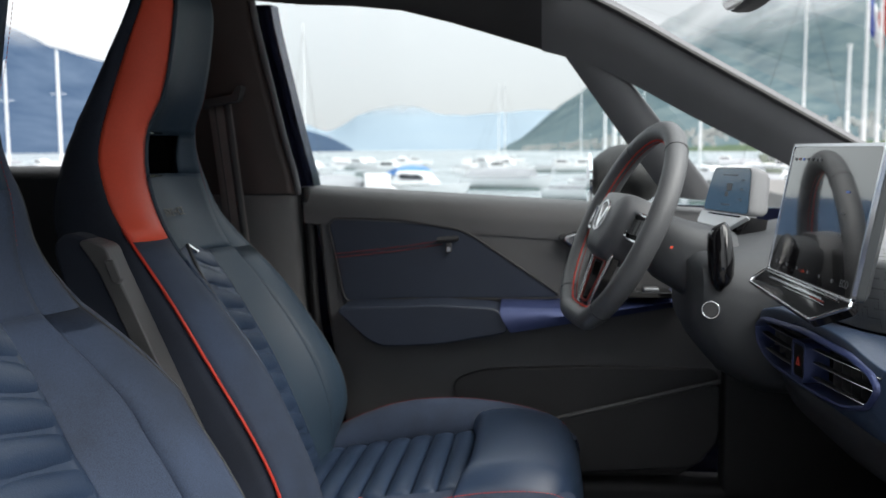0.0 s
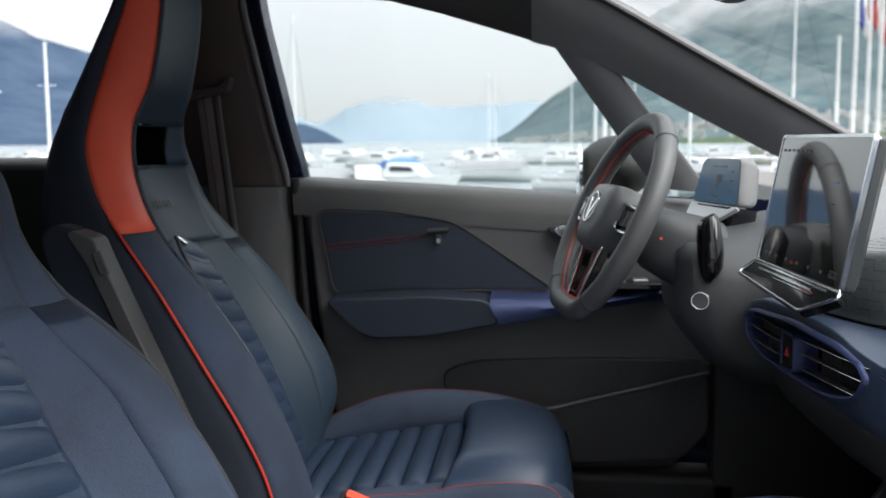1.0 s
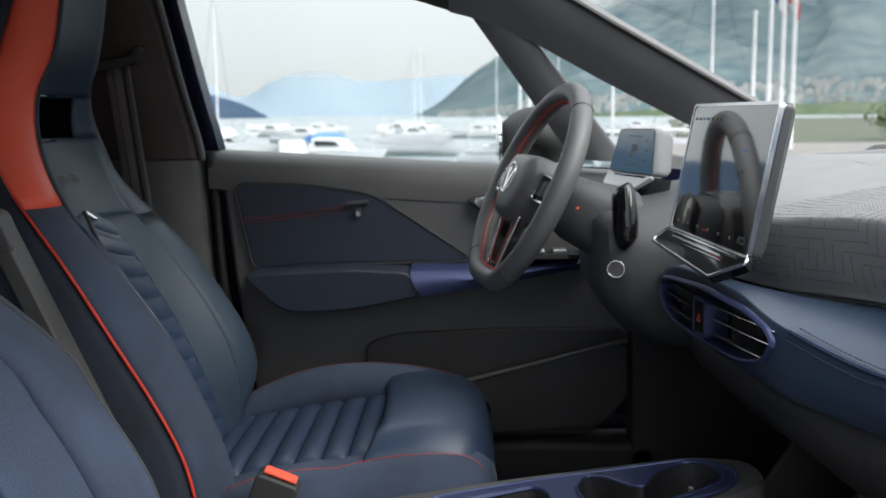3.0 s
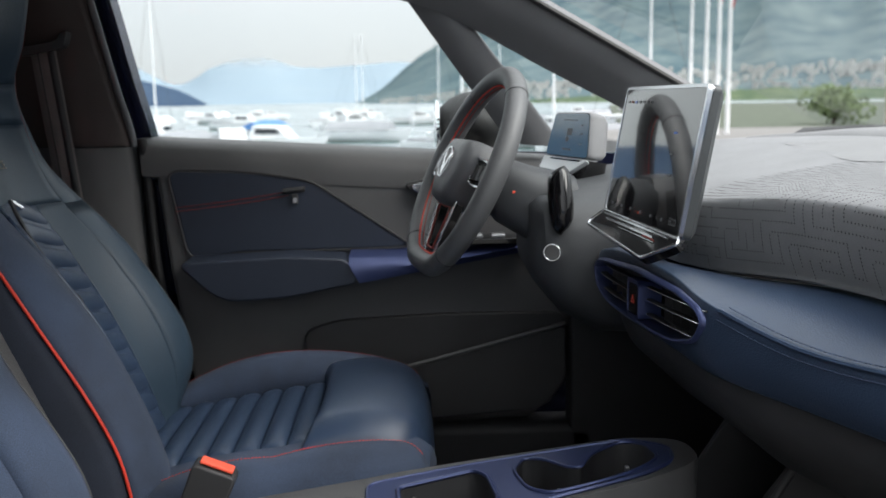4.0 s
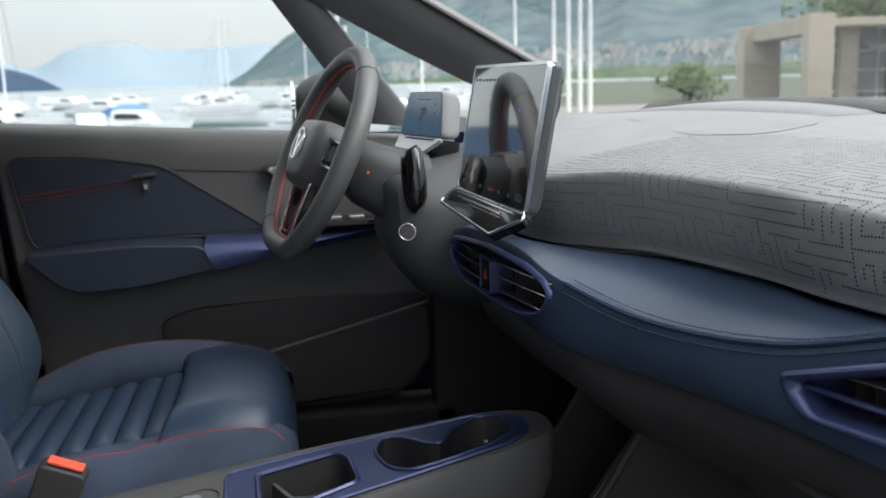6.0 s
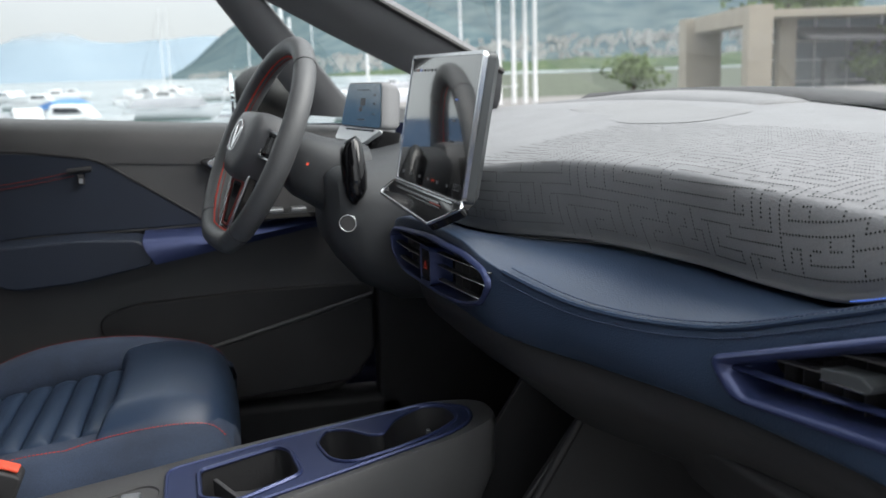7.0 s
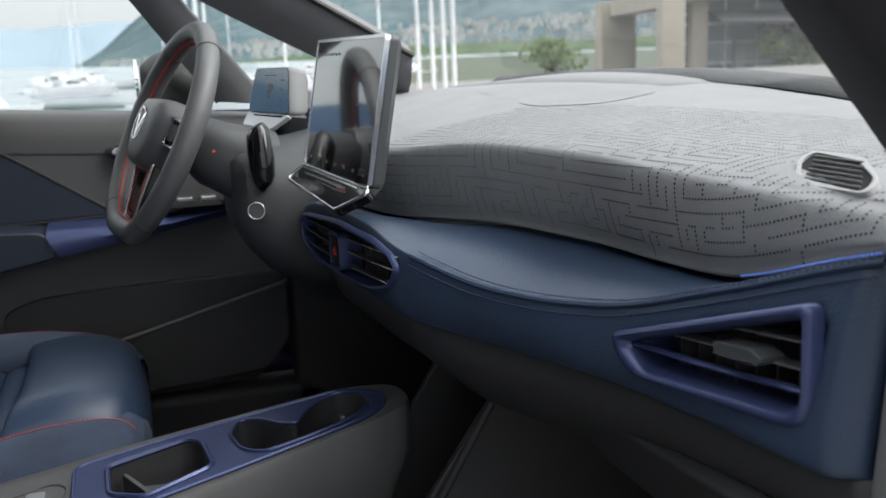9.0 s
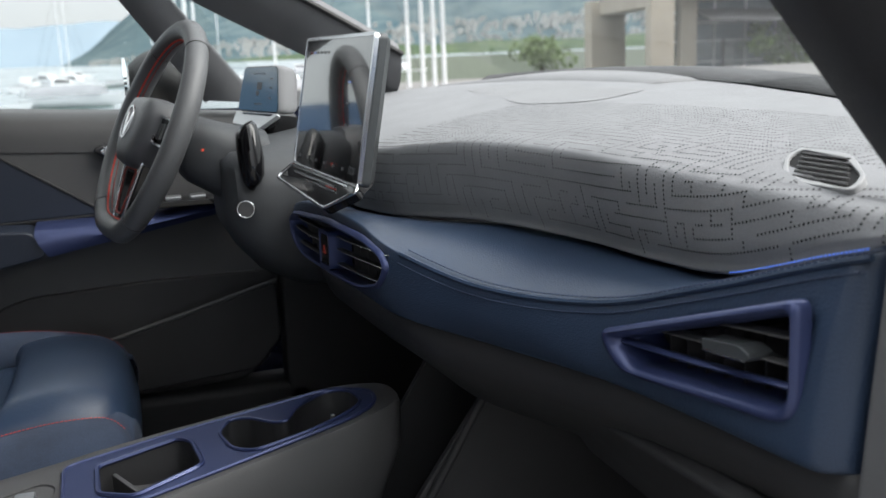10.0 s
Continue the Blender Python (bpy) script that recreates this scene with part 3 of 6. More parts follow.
lip = [(-0.02, 0.0, 0.622), (0.35, 0.0, 0.718), (0.352, 0.0, 0.60), (0.30, 0.0, 0.54), (0.0, 0.0, 0.518), (-0.05, 0.0, 0.56)]
part("pocket_front", Geo().prism(rounded([dl((x, 0.678, z)) for x, _, z in lip], 0.02), (0, 0.03, 0)), M_BLACK, door, bevel=0.008)
part("pocket_lip", Geo().tube([dl((-0.018, 0.678, 0.625)), dl((0.15, 0.678, 0.668)), dl((0.348, 0.678, 0.72))], 0.0045, 8), M_DOOR, door)
# door seal
part("door_seal", Geo().tube(smooth_curve([dl((float(bp_front(z)[0]) + 0.018, 0.752 - max(0, z - 1.05) * 0.16, z)) for z in (0.46, 0.56, 0.7, 0.83, 1.0, 1.1)], 20), 0.010, 8), M_RUBBER, door)
# painted window surround at the rear edge
rows = []
for z in np.linspace(1.085, 1.47, 10):
    xf = float(bp_front(z)[0])
    y = 0.79 - (z - 1.05) * 0.16
    rows.append([dl((xf + 0.030, y - 0.004, z)), dl((xf + 0.036, y + 0.03, z)), dl((xf - 0.10, y + 0.03, z)), dl((xf - 0.10, y, z))])
part("window_surround", Geo().grid(rows, loop=True, caps=True), M_PAINT, door, "dark blue painted window surround")
rows = []
for z in np.linspace(1.085, 1.47, 10):
    xf = float(bp_front(z)[0])
    y = 0.745 - (z - 1.05) * 0.16
    rows.append((xf + 0.004, y, z))
part("trim_pillar_seal", Geo().tube(rows, 0.007, 8), M_PILLAR, label="grey rubber door aperture seal", kind="structure")
pane = [(-0.56, 0.80, 1.06), (-0.64, 0.735, 1.50), (-0.45, 0.725, 1.56), (-0.20, 0.725, 1.56), (0.05, 0.745, 1.45), (0.22, 0.765, 1.30), (0.40, 0.79, 1.06)]
wp = part("window_pane", Geo().prism([dl(p) for p in pane], (0, 0.004, 0)), M_GLASS, door, "clear side window glass", smooth=False)
wp.visible_shadow = False
ws = part("window_windscreen", Geo().grid([[(0.10 + 0.92 * u - 0.10 * (y / 0.62) ** 2 * u, y, 1.455 - 0.385 * u) for y in np.linspace(-0.62, 0.62, 11)] for u in np.linspace(0, 1, 8)]), M_GLASS, label="clear sloping windscreen", kind="structure")
ws.visible_shadow = False

# outside mirror
mirror = thing("door_mirror", (0.150, 0.96, 1.108), "black outside mirror on the driver's side", "mirror")
rows = []
for u in np.linspace(0, 1, 9):
    s = math.sin(math.pi * (0.10 + 0.80 * u)) ** 0.5
    rows.append([(-0.045 + 0.14 * u + 0.004, 0.115 * s * math.cos(q), 0.078 * s * math.sin(q) * (1.0 if math.sin(q) > 0 else 0.8)) for q in np.linspace(0, 2 * math.pi, 20, endpoint=False)])
part("housing", Geo().grid(rows, loop=True, caps=True), M_RUBBER, mirror)
part("mirror_glass", Geo().prism([(-0.046, 0.095 * math.cos(q), 0.060 * math.sin(q)) for q in np.linspace(0, 2 * math.pi, 28, endpoint=False)], (-0.006, 0, 0)), M_MIRROR, mirror, "silvered mirror glass")
part("foot", Geo().box((0.0, -0.20, -0.075), (0.07, -0.05, -0.045)), M_RUBBER, mirror, bevel=0.01)

# interior mirror
imirror = thing("interior_mirror", (0.24, 0.0, 1.38), "black frameless interior rear-view mirror", "mirror")
part("housing", Geo().prism([(0, 0.125 * np.sign(math.cos(q)) * abs(math.cos(q)) ** 0.6, 0.034 * math.sin(q)) for q in np.linspace(0, 2 * math.pi, 32, endpoint=False)], (0.03, 0, 0)), M_BLACK, imirror, bevel=0.008)
part("mirror_glass", Geo().prism([(-0.003, 0.12 * np.sign(math.cos(q)) * abs(math.cos(q)) ** 0.6, 0.031 * math.sin(q)) for q in np.linspace(0, 2 * math.pi, 32, endpoint=False)], (0.0025, 0, 0)), M_MIRROR, imirror, "silvered mirror glass")
part("stalk", Geo().tube([(0.03, 0, 0.0), (0.05, 0, 0.05), (0.03, 0, 0.09)], 0.012, 8), M_BLACK, imirror)


# ---------------------------------------------------------------- seats
L3 = table([(0.56, -0.335, 0.122), (0.62, -0.353, 0.122), (0.70, -0.382, 0.120), (0.825, -0.438, 0.118), (0.921, -0.503, 0.118), (1.026, -0.585, 0.114), (1.12, -0.620, 0.118), (1.205, -0.627, 0.102), (1.27, -0.603, 0.089), (1.40, -0.582, 0.085), (1.45, -0.588, 0.075), (1.475, -0.600, 0.045)])
L2 = table([(0.56, -0.36, 0.25), (0.67, -0.383, 0.246), (0.755, -0.421, 0.245), (0.851, -0.478, 0.242), (0.96, -0.545, 0.236), (1.067, -0.633, 0.200), (1.115, -0.655, 0.196), (1.179, -0.673, 0.174), (1.30, -0.655, 0.132), (1.40, -0.624, 0.115), (1.45, -0.615, 0.095), (1.475, -0.612, 0.055)])
L1 = table([(0.56, -0.48, 0.25), (0.70, -0.55, 0.245), (0.90, -0.66, 0.235), (1.064, -0.738, 0.19), (1.166, -0.736, 0.162), (1.258, -0.702, 0.137), (1.40, -0.645, 0.106), (1.45, -0.628, 0.088), (1.475, -0.616, 0.05)])
DIP = table([(0.56, 0.05), (0.70, 0.055), (0.85, 0.055), (0.98, 0.035), (1.05, 0.028), (1.15, 0.05), (1.22, 0.045), (1.30, 0.02), (1.40, 0.01), (1.475, 0.0)])
BULGE = table([(0.56, 0.03), (0.70, 0.034), (0.90, 0.032), (1.00, 0.022), (1.10, 0.014), (1.30, 0.010), (1.475, 0.004)])


TUCK = table([(0.56, 0.085), (0.60, 0.075), (0.65, 0.046), (0.70, 0.016), (0.75, 0.002), (0.80, 0.0)])
RIB_EDGE = 0.056


def band(z, side, n=8, outer=False):
    """From the inner seam over the bolster to the piping (outer: from the piping over the flank to the back)."""
    p, q = (L2(z), L1(z)) if outer else (L3(z), L2(z))
    b = 0.012 if outer else float(BULGE(z)[0])
    d = np.array(q) - np.array(p)
    nrm = np.array((-d[1], d[0])) / (np.linalg.norm(d) + 1e-9)
    if nrm @ np.array((1.0, 1.0)) < 0:
        nrm = -nrm
    return [(*(np.array(p) + d * u + nrm * b * math.sin(math.pi * u) ** 0.8), z) for u in np.linspace(0, 1, n)]


def seat(name, at, label, with_armrest, stripe_z=1.035):
    s = thing(name, at, label, "car seat", "front seats")
    zs = np.r_[np.linspace(0.56, 1.40, 43), np.linspace(1.41, 1.475, 10)]
    off = np.array((0.0, 0.0, -0.4))

    backrest = [True]

    def loc(x, w, z, side=1):
        # the passenger's backrest stands a little steeper at the shoulder
        steeper = 0.0 if with_armrest else min(max(0.19 * (z - 0.867), 0.0), 0.05)
        # the far bolster curves back towards the cushion
        tuck = float(TUCK(z)[0]) * min(max((side * w - 0.05) / 0.12, 0.0), 1.0) if backrest[0] and z < 0.78 else 0.0
        if not with_armrest and backrest[0]:
            # its inner bolster stands further forward below the shoulder
            steeper += 0.046 * min(max((1.0 - z) / 0.10, 0.0), 1.0) * min(max((side * w - 0.05) / 0.09, 0.0), 1.0)
        return (x + steeper - tuck, side * w, z - 0.4)

    deep = 1.0 if with_armrest else 0.45

    def hollow(z, w):
        x3, w3 = L3(z)
        return (x3 - deep * float(DIP(z)[0]) * (1 - (abs(w) / w3) ** 2.2), w, z)

    for side in (-1, 1):
        low = [z for z in zs if z <= stripe_z + 0.012]
        high = [z for z in zs if z >= stripe_z - 0.012]
        sec = (lambda z: band(z, -1, 13)) if side < 0 else (lambda z: band(z, 1, 13)[7:])
        part("bolster", Geo().grid([[loc(x, w, z, side) for x, w, _ in sec(z)] for z in low]), M_FABRIC, s, "navy fabric side bolster", solid=0.004, offset=-1)
        part("shoulder_stripe", Geo().grid([[loc(x, w, z, side) for x, w, _ in sec(z)] for z in high]), M_RED, s, "coral red leather stripe", solid=0.004, offset=-1)
        if side > 0:
            part("bolster_cheek", Geo().grid([[loc(x, w, z, side) for x, w, _ in band(z, 1, 13)[:8]] for z in zs if z <= 1.0]), M_TEAL if with_armrest else M_FABRIC, s, "smooth bolster cheek", solid=0.004, offset=-1)
            part("shoulder_cheek", Geo().grid([[loc(x, w, z, side) for x, w, _ in band(z, 1, 13)[:8]] for z in zs if z >= 0.98]), M_TEAL if with_armrest else M_FABRIC, s, "smooth shoulder cheek", solid=0.004, offset=-1)
            part("cheek_seam", Geo().tube([loc(*band(z, 1, 13)[7][:2], z, side) for z in low], 0.0014, 6), M_BLACK, s)
        part("flank", Geo().grid([[loc(x, w, z, side) for x, w, _ in band(z, side, 8, True)] for z in zs]), M_BLACKCLOTH, s, "black cloth flank", solid=0.004, offset=-1)
        pipe = [loc(L2(z)[0] + 0.002, L2(z)[1] + 0.002, z, side) for z in np.linspace(0.57, 1.06, 40)]
        if side < 0 or with_armrest:
            part("piping", Geo().tube(pipe, 0.0026, 8), M_REDLINE, s, "bright red piping")
        seam = [loc(L3(z)[0] + 0.002, L3(z)[1] + 0.006, z, side) for z in np.linspace(0.58, 1.03, 60)]
        part("red_stitching", stitches(seam, 0.0058, 0.0036, 0.0007), M_DKRED, s)
        seam = [loc(L3(z)[0] + 0.0015, L3(z)[1] + 0.007, z, side) for z in np.linspace(1.05, 1.44, 50)]
        part("stripe_stitching", stitches(seam, 0.005, 0.003, 0.0005), M_DKRED, s)
    # centre panels, with an opening under the head
    cols = np.linspace(-1, 1, 25)

    def centre(z, lo=-1.0, hi=1.0):
        w3 = L3(z)[1]
        return [loc(*hollow(z, max(lo, -w3) + (min(hi, w3) - max(lo, -w3)) * (c + 1) / 2)) for c in cols]

    z_hi = np.r_[np.linspace(1.205, 1.475, 24)]
    part("head_panel", Geo().grid([centre(z) for z in z_hi]), M_TEAL, s, "dark petrol leather head panel", solid=0.006, offset=-1)
    part("shoulder_panel", Geo().grid([centre(z) for z in np.linspace(1.0, 1.135, 14)]), M_TEAL if with_armrest else M_FABRIC, s, "dark shoulder panel", solid=0.006, offset=-1)
    for sgn in (-1, 1):
        rows = []
        for z in np.linspace(1.135, 1.205, 6):
            w3 = L3(z)[1]
            rows.append([loc(*hollow(z, sgn * w)) for w in np.linspace(0.062 if sgn < 0 else 0.080, w3, 6)])
        part("opening_cheek", Geo().grid(rows), M_TEAL, s, solid=0.006, offset=-1)
    o = rounded([loc(-0.66, w, z) for w, z in ((-0.064, 1.132), (0.082, 1.132), (0.078, 1.208), (-0.060, 1.208))], 0.015)
    part("opening_frame", Geo().ring(o, shrink(o, 0.006), (-0.065, 0, 0)), M_GLOSSBLACK, s, "black plastic lined opening")
    part("lower_panel", Geo().grid([centre(z, -1, RIB_EDGE) for z in np.linspace(0.56, 1.0, 30)]), M_LEATHER, s, solid=0.006, offset=-1)
    part("inner_cheek", Geo().grid([centre(z, RIB_EDGE, 1) for z in np.linspace(0.56, 1.0, 30)]), M_TEAL if with_armrest else M_FABRIC, s, "smooth inner cheek beside the ribs", solid=0.006, offset=-1)
    part("rib_seam", Geo().tube([loc(hollow(z, RIB_EDGE)[0] + 0.001, RIB_EDGE, z) for z in np.linspace(0.58, 1.0, 24)], 0.0016, 6), M_BLACK, s)
    # ribs of the centre panel: slanting, on both sides of a zip that runs across to the near seam
    zip_w = table([(0.56, -0.150), (0.80, -0.128), (0.88, -0.105), (0.94, -0.066), (1.0, -0.022), (1.03, -0.010)])
    rib_z = np.linspace(0.585, 1.012, 13)
    for k in range(12):
        for first in (True, False):
            rows = []
            for u in (0, 0.04, 0.14, 0.35, 0.62, 0.84, 0.96, 1):
                row = []
                for v in (0, 0.025, 0.08, 0.25, 0.5, 0.75, 0.92, 0.975, 1):
                    z = rib_z[k] + (rib_z[k + 1] - rib_z[k]) * u + (0.010 * v if first else 0.030 * (0.5 - v))
                    z = min(z, 1.012)
                    w3, zw = L3(z)[1], float(zip_w(z)[0])
                    near = max(-0.97 * w3, zw + 0.005)
                    w = -0.97 * w3 + (zw - 0.005 + 0.97 * w3) * v if first else near + (RIB_EDGE - near) * v
                    x = hollow(z, w)[0]
                    h = 0.001 + 0.011 * (math.sin(math.pi * u) ** 0.45 * math.sin(math.pi * v) ** 0.2 if 0 < v < 1 and 0 < u < 1 else 0)
                    row.append(loc(x + h * 0.85, w, z + h * 0.5))
                rows.append(row)
            if first and float(zip_w(rib_z[k])[0]) < -0.97 * L3(rib_z[k])[1] + 0.012:
                continue
            part("rib", Geo().grid(rows), M_LEATHER, s)
    zip_line = [loc(hollow(z, float(zip_w(z)[0]))[0] + 0.009, float(zip_w(z)[0]), z) for z in np.linspace(0.87, 1.018, 16)]
    zp = part("zip", Geo().tube(zip_line, 0.0038, 6), M_BLACK, s, "black zip between the ribs")
    part("zip_pull", Geo().tube([zip_line[-1], np.array(zip_line[-1]) + (0.014, 0.012, -0.014)], 0.0035, 6), M_CHROME, zp)
    if not with_armrest:
        part("cheek_seam", Geo().tube([loc(hollow(z, w)[0] + 0.001, w, z) for z, w in zip(np.linspace(1.10, 0.93, 12), np.linspace(0.092, RIB_EDGE, 12))], 0.0016, 6), M_BLACK, s)
    # back shell
    part("back_shell", Geo().grid([[loc(L1(z)[0] - 0.03 * (1 - c * c), c * L1(z)[1], z) for c in np.linspace(-1, 1, 9)] for z in zs if not 1.135 < z < 1.205]), M_BLACKCLOTH, s, solid=0.004)
    # letters on the shoulder panel
    fc = bpy.data.curves.new("lettering", "FONT")
    fc.body = "FIRE+ICE"
    fc.size = 0.021
    fc.extrude = 0.0004
    fc.align_x = "CENTER"
    tmp = bpy.data.objects.new("tmp_text", fc)
    scene.collection.objects.link(tmp)
    me = bpy.data.meshes.new_from_object(tmp.evaluated_get(bpy.context.evaluated_depsgraph_get()))
    bpy.data.objects.remove(tmp)
    me.materials.append(M_LETTER)
    lt = new("lettering", me)
    lt.parent = s
    lt.matrix_basis = Matrix.Translation(Vector(loc(hollow(1.066, 0)[0] + 0.012, 0.0, 1.066))) @ Matrix(((0, -0.42, 0.9, 0), (1, 0, 0, 0), (0, 0.9, 0.42, 0), (0, 0, 0, 1)))
    # cushion
    backrest[0] = False
    base_z = table([(-0.42, 0.612), (-0.30, 0.634), (-0.20, 0.650), (-0.11, 0.660), (0.06, 0.668)])
    top_z = table([(-0.44, 0.615), (-0.36, 0.660), (-0.28, 0.690), (-0.20, 0.702), (-0.10, 0.700), (0.0, 0.680), (0.045, 0.655), (0.062, 0.62)])

    def drop(x, side):
        return 0.0 if side > 0 else 0.052 * float(np.clip((0.03 - x) / 0.20, 0, 1))

    for side in (-1, 1):
        rows = []
        for x in np.r_[np.linspace(-0.44, 0.03, 20), np.linspace(0.04, 0.064, 5)]:
            zt, zb = float(top_z(x)[0]) - drop(x, side), float(base_z(min(x, -0.02))[0]) - 0.02
            wi, wo = 0.160, 0.262 - 0.012 * max(0, x) / 0.06
            sec = [(wi - 0.004, zb), (wi + 0.006, zb + 0.012 + 0.4 * (zt - zb)), (wi + 0.025, zt - 0.006), (wi + 0.05, zt), (wi + 0.075, zt - 0.006), (wo - 0.006, zt - 0.03), (wo, zt - 0.07), (wo - 0.004, 0.52), (wo - 0.02, 0.46)]
            rows.append([loc(x if z > 0.6 else min(x, 0.05), w, z, side) for w, z in sec])
        bo = part("cushion_bolster", Geo().grid(rows, caps=False), M_FABRIC, s, "navy fabric cushion bolster", solid=0.006, offset=-1)
        cap = rows[-1]
        part("bolster_nose", Geo().grid([cap, [(p[0] + 0.006, p[1] * 0.995, p[2] - 0.02) for p in cap], [(p[0] - 0.03, p[1], min(p[2], 0.16)) for p in cap]]), M_FABRIC, s)
        seam = [loc(x, 0.206, float(top_z(x)[0]) + 0.0015 - drop(x, side), side) for x in np.linspace(-0.40, 0.05, 50)]
        part("red_stitching", stitches(smooth_curve(seam, 90), 0.0055, 0.0034, 0.0007), M_REDLINE if side < 0 else M_DKRED, s)
    part("cushion_base", Geo().box(loc(-0.46, -0.22, 0.43), loc(0.03, 0.22, 0.60)), M_BLACKCLOTH, s, bevel=0.03)
    xs = np.linspace(-0.41, -0.118, 8)
    for k in range(7):
        rows = []
        for u in (0, 0.03, 0.1, 0.25, 0.5, 0.75, 0.9, 0.97, 1):
            x = xs[k] + (xs[k + 1] - xs[k]) * u
            h = 0.016 * math.sin(math.pi * u) ** 0.4
            rows.append([loc(x, w, float(base_z(x)[0]) - 0.012 + h * (1 - 0.5 * abs(w / 0.165) ** 6)) for w in np.linspace(-0.165, 0.165, 13)])
        part("cushion_rib", Geo().grid(rows), M_LEATHER, s, solid=0.004, offset=-1)
    # thigh roll
    prof = smooth_curve([(-0.116, 0.630), (-0.114, 0.668), (-0.108, 0.692), (-0.090, 0.704), (-0.03, 0.710), (0.026, 0.700), (0.054, 0.676), (0.068, 0.63), (0.070, 0.58), (0.062, 0.53), (0.03, 0.47)], 34)
    rows = [[loc(x - 0.012 * abs(w / 0.16) ** 4, w, z - 0.010 * abs(w / 0.16) ** 3 - 0.03 * max(0, abs(w) - 0.16) / 0.05) for w in np.linspace(-0.205, 0.205, 19)] for x, z in prof]
    part("thigh_support", Geo().grid(rows), M_LEATHER, s, "navy leather thigh support", solid=0.006, offset=-1)
    part("seat_base", Geo().box(loc(-0.40, -0.20, 0.37), loc(-0.02, 0.20, 0.44)), M_BLACK, s, bevel=0.01)
    if with_armrest:
        def slab(outline, y, deep, r):
            return Geo().prism(rounded([(x, y - 0.36, z - 0.4) for x, z in outline], r), (0, deep, 0))

        arm = part("armrest", slab([(-0.687, 1.044), (-0.669, 1.062), (-0.642, 1.058), (-0.609, 1.034), (-0.575, 0.961), (-0.452, 0.68), (-0.53, 0.675), (-0.674, 0.992)], 0.060, 0.045, 0.022), M_BLACKCLOTH, s, "folded-up black padded armrest", bevel=0.012, segs=4)
        part("armrest_trim", slab([(-0.645, 1.049), (-0.635, 1.054), (-0.605, 1.044), (-0.598, 1.024), (-0.447, 0.684), (-0.474, 0.683), (-0.618, 1.009)], 0.054, 0.047, 0.012), M_DOOR, arm, "grey plastic armrest edge", bevel=0.006, segs=3)
        part("release_button", slab([(-0.605, 1.025), (-0.592, 1.027), (-0.581, 0.998), (-0.586, 0.991), (-0.594, 0.993)], 0.047, 0.012, 0.004), M_DOOR, arm, bevel=0.003)
    return s


M_LETTER = mat("embossed_letters", (0.15, 0.135, 0.12), 0.5)
driver_seat = seat("driver_seat", (0.0, 0.36, 0.4), "navy sports seat with ribbed leather, red stripe and integrated headrest", True)
passenger_seat = seat("front_seat", (0.004, -0.365, 0.4), "navy sports seat beside the open passenger door, ribbed leather centre", False, 1.13)

for s in (driver_seat, passenger_seat):
    r = thing("seat_rail", (s.location[0] - 0.2, s.location[1], FLOOR_Z - 0.012), "black steel seat rails under the seat", "seat rail")
    for w in (-0.19, 0.19):
        part("runner", Geo().box((-0.25, w - 0.02, 0), (0.25, w + 0.02, 0.035)), M_BLACK, r, bevel=0.004)

# belt buckle beside the driver's cushion
buckle = thing("belt_buckle", (-0.262, 0.066, 0.605), "black belt buckle with a red release button", "belt buckle")
up = Matrix.Rotation(radians(22), 3, "Y")


def tilt(p):
    return tuple(up @ Vector(p))


part("housing", Geo().prism([tilt(p) for p in rounded([(-0.030, -0.022, -0.06), (0.026, -0.022, -0.06), (0.030, -0.022, 0.075), (-0.032, -0.022, 0.075)], 0.01)], up @ Vector((0, 0.04, 0))), M_BLACK, buckle, bevel=0.004)
part("release_button", Geo().prism([tilt(p) for p in ((-0.024, -0.016, 0.0765), (0.023, -0.016, 0.0765), (0.023, 0.006, 0.0765), (-0.024, 0.006, 0.0765))], up @ Vector((0, 0, 0.005))), M_RED, buckle, "red push button", bevel=0.002)
part("slot", Geo().prism([tilt(p) for p in ((-0.022, 0.009, 0.0755), (0.022, 0.009, 0.0755), (0.022, 0.013, 0.0755), (-0.022, 0.013, 0.0755))], up @ Vector((0, 0, 0.0016))), M_GLOSSBLACK, buckle)
part("stem", Geo().tube([tilt((0, 0, -0.06)), (-0.05, 0.0, -0.16), (-0.06, 0, -0.235)], 0.012, 8), M_BLACK, buckle)


# ---------------------------------------------------------------- dashboard
# by the place across the car: lower edge of the padded top, its ridge, its rear edge (x and z each)
PAD = table([(-0.73, 0.568, 1.030, 0.588, 1.036, 0.74, 1.045), (-0.67, 0.566, 1.012, 0.578, 1.037, 0.80, 1.058), (-0.54, 0.558, 0.972, 0.554, 1.0425, 0.86, 1.066), (-0.42, 0.552, 0.962, 0.537, 1.047, 0.90, 1.071), (-0.30, 0.540, 0.961, 0.518, 1.0515, 0.93, 1.076), (-0.17, 0.480, 0.967, 0.464, 1.0535, 0.96, 1.082), (-0.08, 0.440, 0.961, 0.432, 1.046, 0.97, 1.086), (0.0, 0.412, 0.955, 0.410, 1.036, 0.98, 1.090), (0.10, 0.396, 0.950, 0.404, 1.030, 0.98, 1.094), (0.20, 0.385, 0.953, 0.400, 1.032, 0.97, 1.098), (0.45, 0.40, 0.960, 0.430, 1.045, 0.90, 1.098), (0.70, 0.44, 0.985, 0.480, 1.055, 0.78, 1.085)])


